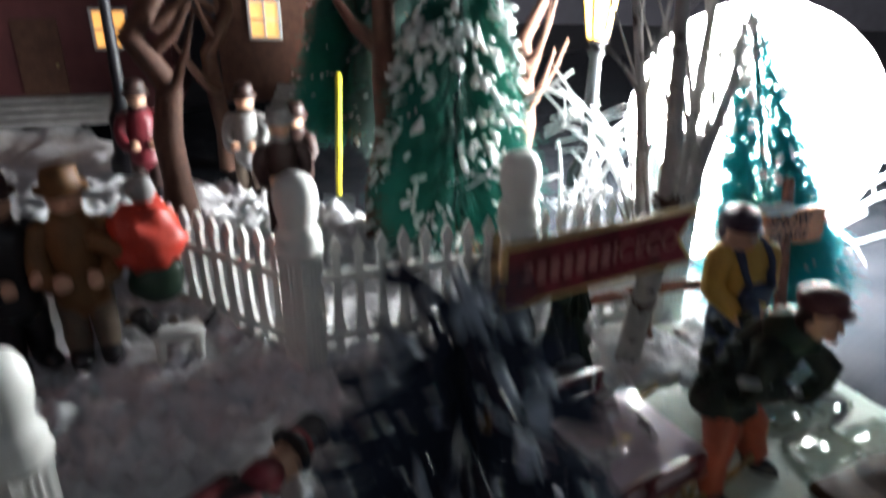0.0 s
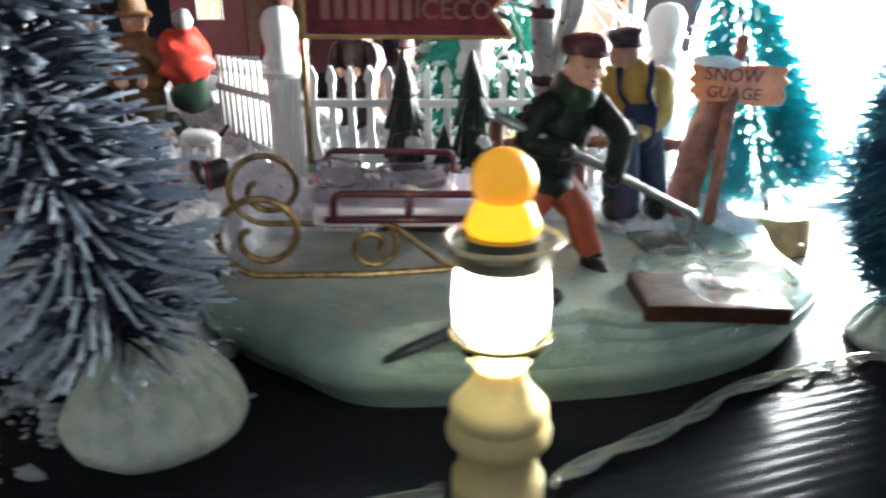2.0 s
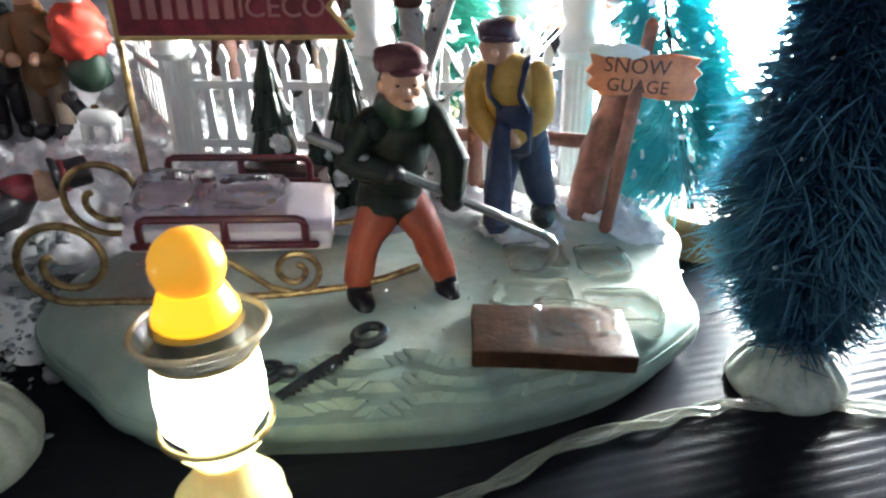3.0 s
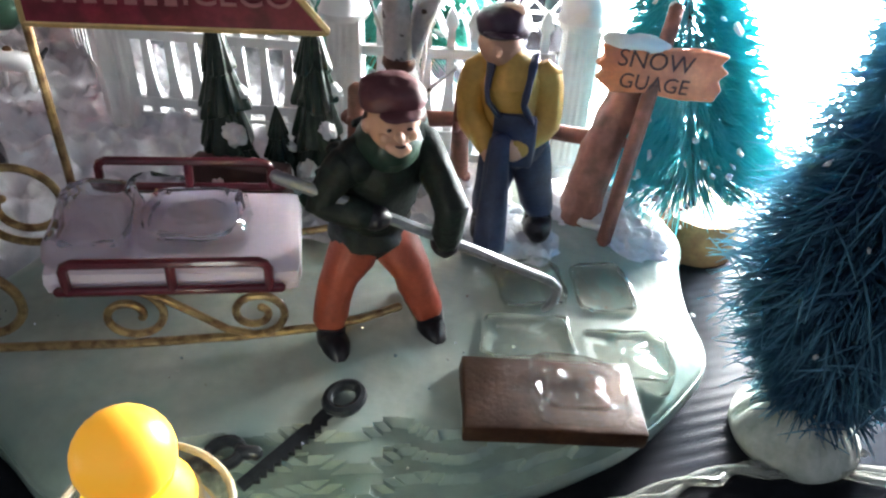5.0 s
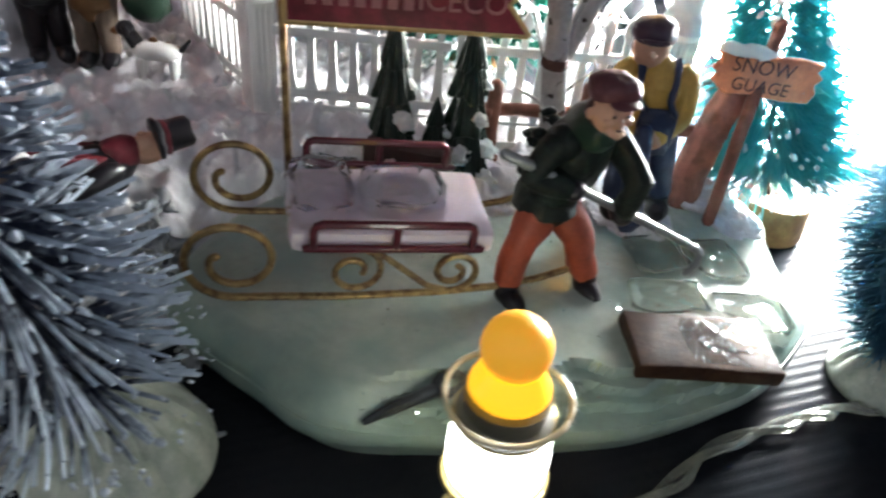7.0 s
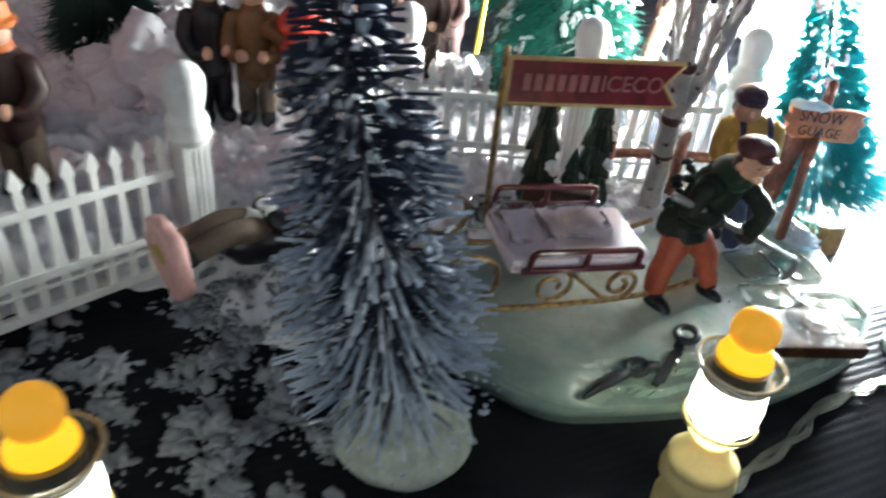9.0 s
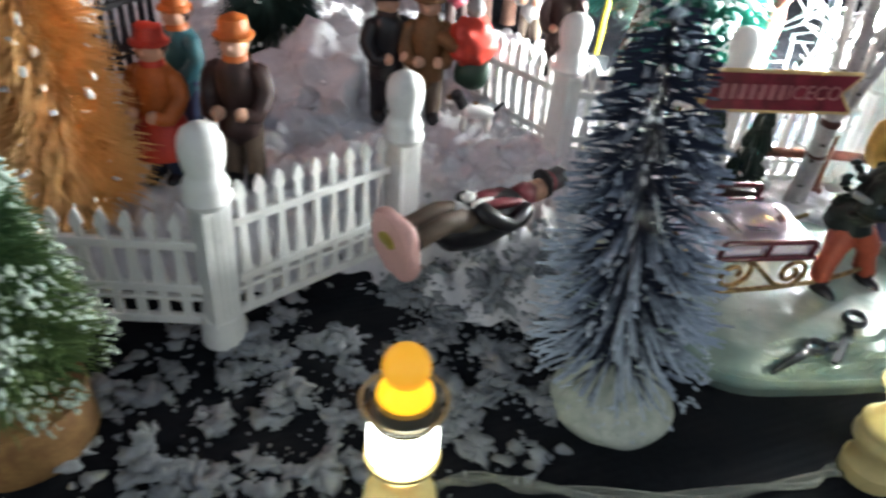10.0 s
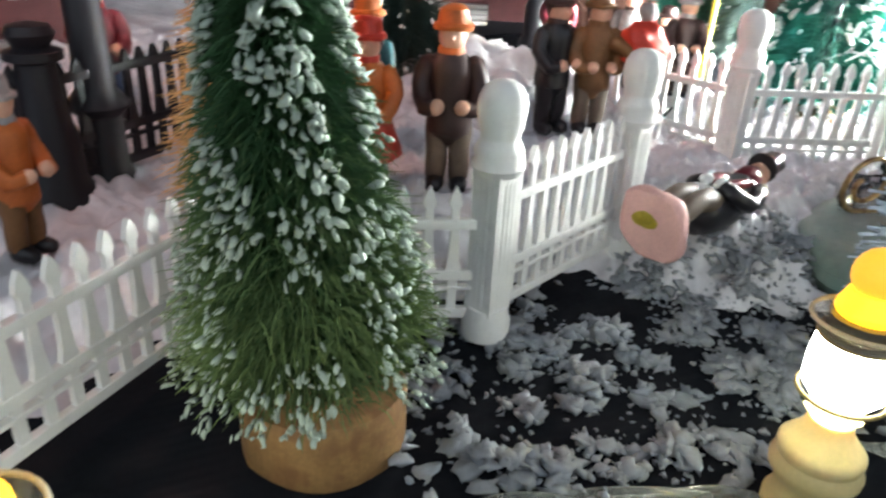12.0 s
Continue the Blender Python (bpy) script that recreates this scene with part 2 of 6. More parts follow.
def part(name, bm, material, parent=None, label="", smooth=True):
    me = bpy.data.meshes.new(name)
    bmesh.ops.recalc_face_normals(bm, faces=bm.faces)
    bm.to_mesh(me)
    bm.free()
    for m in material if isinstance(material, (list, tuple)) else [material]:
        me.materials.append(m)
    if smooth:
        me.shade_smooth()
        me.set_sharp_from_angle(angle=radians(42))
    ob = new(name, me)
    if parent is not None:
        ob.parent = parent
    if label:
        ob["label"] = label
    return ob


def sheet(name, verts, faces, material, parent=None, label="", smooth=False):
    """A large mesh from computed arrays."""
    me = bpy.data.meshes.new(name)
    me.from_pydata(verts, [], faces)
    for m in material if isinstance(material, (list, tuple)) else [material]:
        me.materials.append(m)
    if smooth:
        me.shade_smooth()
    ob = new(name, me)
    if parent is not None:
        ob.parent = parent
    if label:
        ob["label"] = label
    return ob


def thing(name, m, label, category, group="", kind=""):
    ob = new(name)
    ob.matrix_world = m
    ob.empty_display_size = 0.01
    return tagged(ob, label, category, group, kind)


def box(bm, x0, x1, y0, y1, z0, z1, m=None, bevel=0.0, mi=0):
    vs = [bm.verts.new((x, y, z)) for x in (x0, x1) for y in (y0, y1) for z in (z0, z1)]
    fs = [bm.faces.new([vs[i] for i in q]) for q in ((0, 1, 3, 2), (4, 6, 7, 5), (0, 4, 5, 1), (2, 3, 7, 6), (0, 2, 6, 4), (1, 5, 7, 3))]
    if bevel:
        r = bmesh.ops.bevel(bm, geom=list({e for f in fs for e in f.edges}), offset=bevel, segments=2, affect="EDGES", profile=0.6)
        vs = list({v for f in r["faces"] for v in f.verts} | {v for v in vs if v.is_valid})
        fs = list({f for v in vs for f in v.link_faces})
    for f in fs:
        f.material_index = mi
    if m is not None:
        bmesh.ops.transform(bm, matrix=m, verts=vs)
    return vs


def lathe(bm, prof, segs=20, m=None, mi=0, wobble=0.0):
    rings = []
    for r, z in prof:
        if r < 1e-6:
            rings.append([bm.verts.new((0, 0, z))])
        else:
            rings.append([bm.verts.new((r * (1 + wobble * math.sin(3 * a + z * 400)) * math.cos(a), r * (1 + wobble * math.cos(2 * a)) * math.sin(a), z))
                          for a in [2 * math.pi * i / segs for i in range(segs)]])
    for a, b in zip(rings, rings[1:]):
        for i in range(segs):
            j = (i + 1) % segs
            if len(a) == 1 and len(b) == 1:
                continue
            q = [a[0], b[j], b[i]] if len(a) == 1 else [a[i], a[j], b[0]] if len(b) == 1 else [a[i], a[j], b[j], b[i]]
            bm.faces.new(q).material_index = mi
    for ring in (rings[0], rings[-1]):
        if len(ring) > 1:
            bm.faces.new(ring).material_index = mi
    vs = [v for r in rings for v in r]
    if m is not None:
        bmesh.ops.transform(bm, matrix=m, verts=vs)
    return vs


def tube(bm, pts, radii, segs=8, mi=0, flat=1.0):
    """A round bar through points, with one radius or a radius a point, and domed ends."""
    pts = [Vector(p) for p in pts]
    if not isinstance(radii, (list, tuple)):
        radii = [radii] * len(pts)
    d0, d1 = (pts[1] - pts[0]).normalized(), (pts[-1] - pts[-2]).normalized()
    pts = [pts[0] - d0 * radii[0] * 0.6] + pts + [pts[-1] + d1 * radii[-1] * 0.6]
    radii = [radii[0] * 0.45] + list(radii) + [radii[-1] * 0.45]
    up = Vector((0, 0, 1)) if abs(d0.z) < 0.9 else Vector((0, 1, 0))
    rings = []
    side = d0.cross(up).normalized()
    for i, p in enumerate(pts):
        d = (pts[min(i + 1, len(pts) - 1)] - pts[max(i - 1, 0)]).normalized()
        side = (side - d * side.dot(d)).normalized()
        n = side.cross(d)
        rings.append([bm.verts.new(p + radii[i] * (math.cos(a) * side + flat * math.sin(a) * n)) for a in [2 * math.pi * k / segs for k in range(segs)]])
    for a, b in zip(rings, rings[1:]):
        for i in range(segs):
            bm.faces.new((a[i], a[(i + 1) % segs], b[(i + 1) % segs], b[i])).material_index = mi
    for r in (rings[0], rings[-1]):
        bm.faces.new(r).material_index = mi
    return [v for r in rings for v in r]


def ell(bm, c, r, mi=0, rot=None, sub=2, rough=0.0):
    """An ellipsoid, slightly uneven if rough."""
    if not isinstance(r, (list, tuple)):
        r = (r, r, r)
    g = bmesh.ops.create_icosphere(bm, subdivisions=sub, radius=1.0)
    for v in g["verts"]:
        if rough:
            v.co *= 1 + rough * noise.noise(v.co * 2.3 + Vector(c) * 90)
        v.co = Vector((v.co.x * r[0], v.co.y * r[1], v.co.z * r[2]))
        if rot is not None:
            v.co = rot @ v.co
        v.co += Vector(c)
    for f in {f for v in g["verts"] for f in v.link_faces}:
        f.material_index = mi
    return g["verts"]


def prism(bm, poly, t0, t1, m=None, mi=0):
    """A flat outline in x and z, thick along y from t0 to t1."""
    a = [bm.verts.new((x, t0, z)) for x, z in poly]
    b = [bm.verts.new((x, t1, z)) for x, z in poly]
    n = len(poly)
    fs = [bm.faces.new(a), bm.faces.new(b[::-1])] + [bm.faces.new((a[i], b[i], b[(i + 1) % n], a[(i + 1) % n])) for i in range(n)]
    for f in fs:
        f.material_index = mi
    if m is not None:
        bmesh.ops.transform(bm, matrix=m, verts=a + b)
    return a + b


def inside(px, py, poly):
    """Signed distance of points to an outline, positive inside."""
    px, py = np.asarray(px, float), np.asarray(py, float)
    d = np.full(px.shape, 1e9)
    ins = np.zeros(px.shape, bool)
    for (x0, y0), (x1, y1) in zip(poly, poly[1:] + poly[:1]):
        ex, ey = x1 - x0, y1 - y0
        k = np.clip(((px - x0) * ex + (py - y0) * ey) / (ex * ex + ey * ey), 0, 1)
        d = np.minimum(d, np.hypot(px - x0 - k * ex, py - y0 - k * ey))
        cross = (y0 > py) != (y1 > py)
        with np.errstate(divide="ignore", invalid="ignore"):
            ins ^= cross & (px < (x1 - x0) * (py - y0) / (y1 - y0 + 1e-15) + x0)
    return np.where(ins, d, -d)


def spiral(cx, cz, r0, r1, a0, a1, n=26):
    return [(cx + (r0 + (r1 - r0) * k / n) * math.cos(radians(a0 + (a1 - a0) * k / n)), 0, cz + (r0 + (r1 - r0) * k / n) * math.sin(radians(a0 + (a1 - a0) * k / n))) for k in range(n + 1)]


# ---------------- ground ----------------
RIB = 0.0033


def ribbed_mat():
    """A black rubber mat with fine straight ribs."""
    verts, faces = [], []
    c, s = math.cos(radians(46)), math.sin(radians(46))
    prof = [(-0.5, 0.00004), (-0.34, 0.00005), (-0.22, 0.00008), (-0.08, 0.00010), (0.08, 0.00010), (0.22, 0.00008), (0.34, 0.00005)]
    rows = []
    n = 195
    for i in range(-n, n):
        for f, h in prof:
            rows.append(((i + f) * RIB + 0.10, h))
    for v, h in rows:
        for u in (-0.9, -0.3, 0.0, 0.3, 0.9):
            verts.append((c * u - s * v + 0.1, s * u + c * v - 0.05, h - 0.00010))
    w = 5
    for i in range(len(rows) - 1):
        for j in range(w - 1):
            faces.append((i * w + j, i * w + j + 1, (i + 1) * w + j + 1, (i + 1) * w + j))
    ob = sheet("floor", verts, faces, M_MAT)
    return tagged(ob, "black ribbed rubber mat under the village display", "floor mat", kind="structure")


ribbed_mat()
bm = bmesh.new()
box(bm, -3, 3, -3, 3, -0.03, -0.004)
tagged(part("ground", bm, mat("dark_table", (0.03, 0.028, 0.03), 0.5, scale=8, fine=90)), "dark table top beneath the ribbed mat", "table", kind="structure")

SNOW_EDGE = [(-0.17, -0.35), (-0.152, 0.0), (-0.130, 0.055), (-0.108, 0.138), (-0.060, 0.147), (-0.038, 0.165), (-0.030, 0.192), (-0.004, 0.190), (0.016, 0.184),
             (0.044, 0.190), (0.068, 0.208), (0.072, 0.245), (0.095, 0.290), (0.140, 0.335), (0.172, 0.355), (0.160, 0.395), (0.105, 0.420), (0.060, 0.445), (-0.02, 0.485), (-0.09, 0.515), (-0.2, 0.60), (-0.4, 0.80), (-1.3, 0.90), (-1.3, -0.35)]


def snow_height(x, y):
    """Height of the cotton snow, below the mat outside its edge."""
    s = inside(x, y, SNOW_EDGE)
    s = s + 0.006 * np.sin(np.asarray(x) * 310 + 1.3) * np.cos(np.asarray(y) * 270)
    k = np.clip(s / 0.035, 0, 1)
    h = 0.021 * k * k * (3 - 2 * k) + 0.013 * np.clip((s - 0.03) / 0.12, 0, 1)
    return np.where(s < 0, -0.02 + 0 * h, h - 0.001)


def snow_z(x, y):
    return float(snow_height(np.array([x]), np.array([y]))[0])


def snow_sheet():
    xs = np.concatenate([np.linspace(-1.2, -0.35, 30, endpoint=False), np.linspace(-0.35, -0.06, 120, endpoint=False), np.linspace(-0.06, 0.215, 210)])
    ys = np.concatenate([np.linspace(-0.3, 0.12, 160, endpoint=False), np.linspace(0.12, 0.48, 280, endpoint=False), np.linspace(0.48, 1.3, 60)])
    X, Y = np.meshgrid(xs, ys)
    Z = snow_height(X, Y)
    lum = np.array([[noise.fractal(Vector((x * 62, y * 62, 0.3)), 0.62, 2.1, 6) for x in xs] for y in ys])
    crumb = np.array([[noise.cell(Vector((x * 230, y * 230, 0.7))) for x in xs] for y in ys])
    crease = np.array([[abs(noise.fractal(Vector((x * 150, y * 150, 1.7)), 0.75, 2.2, 4)) for x in xs] for y in ys])
    Z = np.where(Z > -0.01, Z + (0.0042 * crease - 0.0010) * np.clip(Z / 0.012, 0.1, 1) + 0.0046 * lum * np.clip(Z / 0.012, 0.15, 1) + 0.0012 * crumb * np.clip(Z / 0.012, 0.1, 1), Z)
    ny, nx = X.shape
    keep = Z > -0.012
    verts = np.stack([X, Y, Z], -1).reshape(-1, 3)
    faces = []
    for j in range(ny - 1):
        for i in range(nx - 1):
            if keep[j, i] or keep[j, i + 1] or keep[j + 1, i] or keep[j + 1, i + 1]:
                a = j * nx + i
                faces.append((a, a + 1, a + nx + 1, a + nx))
    ob = sheet("snow_blanket", [tuple(v) for v in verts], faces, M_SNOW, smooth=True)
    return tagged(ob, "crumpled white cotton snow blanket over the display", "snow", kind="structure")


snow_sheet()


def loose_snow():
    """Chips and tufts of artificial snow strewn over the mat."""
    verts, faces = [], []
    zone = [(-0.06, 0.085), (-0.02, 0.080), (0.03, 0.10), (0.075, 0.155), (0.062, 0.195), (0.075, 0.235), (0.03, 0.225), (0.0, 0.205), (-0.03, 0.165), (-0.055, 0.14)]
    tmp = bmesh.new()
    bmesh.ops.create_icosphere(tmp, subdivisions=2, radius=1.0)
    tmp.verts.index_update()
    ball = [v.co.copy() for v in tmp.verts]
    ballf = [tuple(v.index for v in f.verts) for f in tmp.faces]
    tmp.free()
    count = 0
    while count < 2600:
        x, y = rng.uniform(-0.16, 0.10), rng.uniform(0.03, 0.24)
        d = float(inside(np.array([x]), np.array([y]), zone)[0])
        if d < 0 and rng.random() > math.exp(d / 0.006) * 0.4:
            continue
        if math.hypot((x + 0.013) / 0.018, (y - 0.176) / 0.011) < 1.0:
            continue
        cl = noise.noise(Vector((x * 75, y * 75, 2.0)))
        near = float(inside(np.array([x]), np.array([y]), SNOW_EDGE)[0])
        if cl < 0.0 and rng.random() > 0.14 + max(0.0, 0.3 + near * 12):
            continue
        big = cl > 0.05 and rng.random() < 0.5
        r = rng.uniform(0.0014, 0.0034) if big else rng.uniform(0.0004, 0.0012)
        z = max(0.0, snow_z(x, y)) + r * 0.2 + max(0.0, cl) * 0.010 * rng.random()
        e = Euler((rng.uniform(-0.5, 0.5), rng.uniform(-0.5, 0.5), rng.uniform(0, 6.3))).to_matrix()
        a, b, c = r * rng.uniform(0.8, 1.4), r * rng.uniform(0.45, 0.95), r * rng.uniform(0.3, 0.6)
        bend = rng.uniform(-0.5, 0.5) / r
        k = len(verts)
        for p in ball:
            q = p * (1 + 0.9 * noise.noise(p * 1.6 + Vector((count * 3.1, 0, 0))) + 0.35 * noise.noise(p * 4.0 + Vector((count * 1.7, 0, 0))))
            u = Vector((q.x * a, q.y * b, q.z * c))
            u.y += bend * u.x * u.x
            verts.append(tuple(Vector((x, y, z)) + e @ u))
        faces += [tuple(k + i for i in f) for f in ballf]
        count += 1
    ob = sheet("loose_snow", verts, faces, mat("snow_chip", (0.33, 0.35, 0.38), 0.7, var=0.25, scale=250, bump=0.6, trans=0.3, sub=0.3), smooth=True)
    tagged(ob, "loose chips of artificial snow strewn on the black mat", "artificial snow", kind="stuff")


loose_snow()

# ---------------- picket fences ----------------


def picket_mesh(name, material, top=0.058):
    half = [(0.0014, 0.008), (0.0014, 0.0215), (0.0034, 0.0225), (0.0025, 0.0240), (0.0018, 0.0270), (0.0014, 0.032), (0.0012, 0.041), (0.0012, top - 0.0085), (0.0011, top - 0.0068), (0.0021, top - 0.0050), (0.0013, top - 0.0022), (0.0002, top)]
    bm = bmesh.new()
    prism(bm, [(x, z) for x, z in half] + [(-x, z) for x, z in half[::-1]], -0.0009, 0.0009)
    me = bpy.data.meshes.new(name)
    bmesh.ops.recalc_face_normals(bm, faces=bm.faces)
    bm.to_mesh(me)
    bm.free()
    me.materials.append(material)
    return me


PICKET = picket_mesh("picket", M_WHITE)
PICKET_BLACK = picket_mesh("picket", M_BLACKP, 0.05)
PICKET_LOW = picket_mesh("picket", M_WHITE, 0.0505)



def fence_post(parent, at, material):
    """A square post with fluted faces, a flared foot, a ringed neck and a ball on top."""
    bm = bmesh.new()
    m = Matrix.Translation(at) @ Matrix.Diagonal((0.94, 0.94, 0.938, 1))
    lathe(bm, [(0.0, 0.0), (0.0082, 0.0), (0.0082, 0.006), (0.0068, 0.011)], 20, m)
    rings = []
    for z, k in ((0.0095, 0.0056), (0.0130, 0.0056), (0.0145, 0.0054), (0.0540, 0.0054), (0.0555, 0.0056), (0.0585, 0.0056)):
        ring = []
        for q in range(64):
            a = 2 * math.pi * q / 64
            c, s = math.cos(a), math.sin(a)
            w = k / max(abs(c), abs(s)) ** 0.86
            if 0.014 < z < 0.0545:
                w -= 0.00035 * (1 + math.cos(16 * a)) * (abs(abs(c) - abs(s)) > 0.12)
            ring.append(bm.verts.new(m @ Vector((w * c, w * s, z))))
        rings.append(ring)
    for ra, rb in zip(rings, rings[1:]):
        for q in range(64):
            bm.faces.new((ra[q], ra[(q + 1) % 64], rb[(q + 1) % 64], rb[q]))
    bm.faces.new(rings[0])
    bm.faces.new(rings[-1])
    lathe(bm, [(0.0, 0.057), (0.0070, 0.057), (0.0084, 0.0595), (0.0072, 0.0620), (0.0078, 0.0640), (0.0070, 0.0660), (0.0060, 0.0676), (0.0060, 0.0690),
               (0.0066, 0.0712), (0.0072, 0.0745), (0.0074, 0.0775), (0.0070, 0.0805), (0.0056, 0.0832), (0.0032, 0.0848), (0.0, 0.0853)], 20, m)
    return part("post", bm, material, parent, "square post with a ball finial")


def fence(a, b, z, post_a, post_b, label, black=False, low=False):
    a, b = Vector((*a, z)), Vector((*b, z))
    d = b - a
    length = d.length
    t = thing("picket_fence", Matrix.Translation(a) @ pose(0, 0, 0, 0, 0, math.degrees(math.atan2(d.y, d.x))), label, "fence", "fence sections of the village")
    material = M_BLACKP if black else M_WHITE
    lo, hi = (0.007 if post_a else 0.0), length - (0.007 if post_b else 0.0)
    for name, z0, z1, th in (("bottom_rail", 0.0075, 0.0108, 0.0013), ("middle_rail", 0.0172, 0.0186, 0.0012), ("middle_rail", 0.0206, 0.0238, 0.0013), ("top_rail", 0.0425 - 0.005 * low, 0.0456 - 0.005 * low, 0.0014)):
        bm = bmesh.new()
        box(bm, lo, hi, -th, th, z0, z1, None, 0.0004)
        part(name, bm, material, t)
    n = max(2, round((hi - lo) / (0.0079 if low else 0.0072)))
    for i in range(n):
        ob = new("picket", PICKET_BLACK if black else PICKET_LOW if low else PICKET)
        ob.parent = t
        ob.matrix_basis = pose(lo + (i + 0.5) * (hi - lo) / n, 0, 0)
    if post_a:
        fence_post(t, (0, 0, 0), material)
    if post_b:
        fence_post(t, (length, 0, 0), material)
    return t


P1, P2, P3, PB, PC = (0.0222, 0.3024), (0.0899, 0.3325), (0.1518, 0.3663), (-0.0125, 0.2120), (-0.0410, 0.1395)
PD, PE = (-0.1155, 0.1030), (-0.1170, -0.0350)
WL = "white plastic picket fence section standing in cotton snow"
fence((-0.046, 0.336), P1, 0.008, False, True, WL)
fence(P1, P2, 0.008, False, True, WL)
fence(P2, P3, 0.008, False, True, WL)
fence(P3, (0.149, 0.46), 0.008, False, False, WL)
fence(PC, PB, 0.0015, True, True, "white picket fence section with two ball-topped posts")
fence(PC, PD, 0.0, False, False, "low white picket fence section on the edge of the mat", low=True)
fence(PD, PE, 0.0, False, True, "low white picket fence section on the edge of the mat", low=True)
BL = "black plastic picket fence section in the snow"
fence((-0.285, 0.062), (-0.198, 0.121), 0.020, False, False, BL, True)
fence((-0.194, 0.128), (-0.189, 0.205), 0.020, False, False, BL, True)
fence((-0.188, 0.208), (-0.198, 0.280), 0.020, False, False, BL, True)


def black_post(x, y, z, h, r, label):
    t = thing("fence_post", pose(x, y, z), label, "post")
    bm = bmesh.new()
    lathe(bm, [(0, 0), (r * 1.9, 0), (r * 1.8, 0.008), (r * 1.35, 0.014), (r * 1.3, 0.03), (r * 1.05, 0.034), (r * 0.9, h * 0.8), (r * 1.3, h * 0.82), (r * 1.3, h * 0.86), (r * 0.8, h * 0.88), (r * 1.1, h * 0.94), (r * 0.9, h * 0.98), (0, h)], 14)
    part("shaft", bm, M_BLACKP, t)
    return t


black_post(-0.1945, 0.1240, 0.018, 0.066, 0.0070, "thick black post with a rounded cap in the fence line")


def street_lamp(x, y, z, h, label, glow=None, material=None, stout=1.0):
    """A black lamp post with a flared foot and a four-sided lantern."""
    material = material or M_BLACKP
    t = thing("street_lamp", pose(x, y, z), label, "street lamp")
    bm = bmesh.new()
    lathe(bm, [(0, 0), (0.011, 0), (0.0105, 0.006), (0.008, 0.011), (0.0078, 0.03), (0.0055 * stout, 0.034), (0.0032 * stout, 0.04), (0.0026 * stout, h - 0.022), (0.004, h - 0.02), (0.0024, h - 0.017), (0.0052, h - 0.014), (0, h - 0.0135)], 12)
    part("pole", bm, material, t)
    bm = bmesh.new()
    lathe(bm, [(0, h - 0.0133), (0.0048, h - 0.0133), (0.0075, h + 0.004), (0, h + 0.004)], 6)
    part("lantern_glass", bm, glow or M_WINDOW, t, "glowing amber lantern pane")
    bm = bmesh.new()
    for i in range(6):
        a = math.pi / 3 * i
        tube(bm, [(0.0049 * math.cos(a), 0.0049 * math.sin(a), h - 0.0134), (0.0077 * math.cos(a), 0.0077 * math.sin(a), h + 0.004)], 0.0006, 5)
    lathe(bm, [(0, h + 0.004), (0.0088, h + 0.004), (0.006, h + 0.009), (0.002, h + 0.012), (0.0012, h + 0.015), (0, h + 0.016)], 6)
    part("lantern_cap", bm, material, t)
    return t


street_lamp(0.1230, 0.432, 0.020, 0.104, "dark street lamp with a glowing amber lantern", M_AMBER)
# unseen lantern added as the source of the pink light on the snow
street_lamp(-0.1955, 0.1475, 0.018, 0.155, "tall black street lamp behind the picket fence, its unseen lantern added", M_PINKLANTERN, stout=2.1)
street_lamp(-0.1170, 0.466, 0.03, 0.12, "slender black street lamp before the house steps")

# ---------------- ice fishing base ----------------
BASE_EDGE = [(0.0545, 0.2335), (0.0620, 0.2145), (0.0770, 0.2052), (0.1000, 0.2012), (0.1215, 0.1985), (0.1440, 0.2095), (0.1750, 0.2300), (0.1900, 0.2440), (0.2055, 0.2655),
             (0.2130, 0.2880), (0.2140, 0.3015), (0.2055, 0.3185), (0.1995, 0.3355), (0.1965, 0.3480), (0.1820, 0.3590), (0.1500, 0.3560), (0.1050, 0.3300), (0.0700, 0.2950), (0.0540, 0.2600)]


def base_top(x, y):
    """Height of the resin ice slab."""
    s = float(inside(np.array([x]), np.array([y]), BASE_EDGE)[0])
    k = max(0.0, min(1.0, s / 0.0100))
    z = 0.0115 + 0.0060 * k * (2 - k) + 0.002 * max(0.0, min(1.0, (s - 0.01) / 0.03))
    return z, s


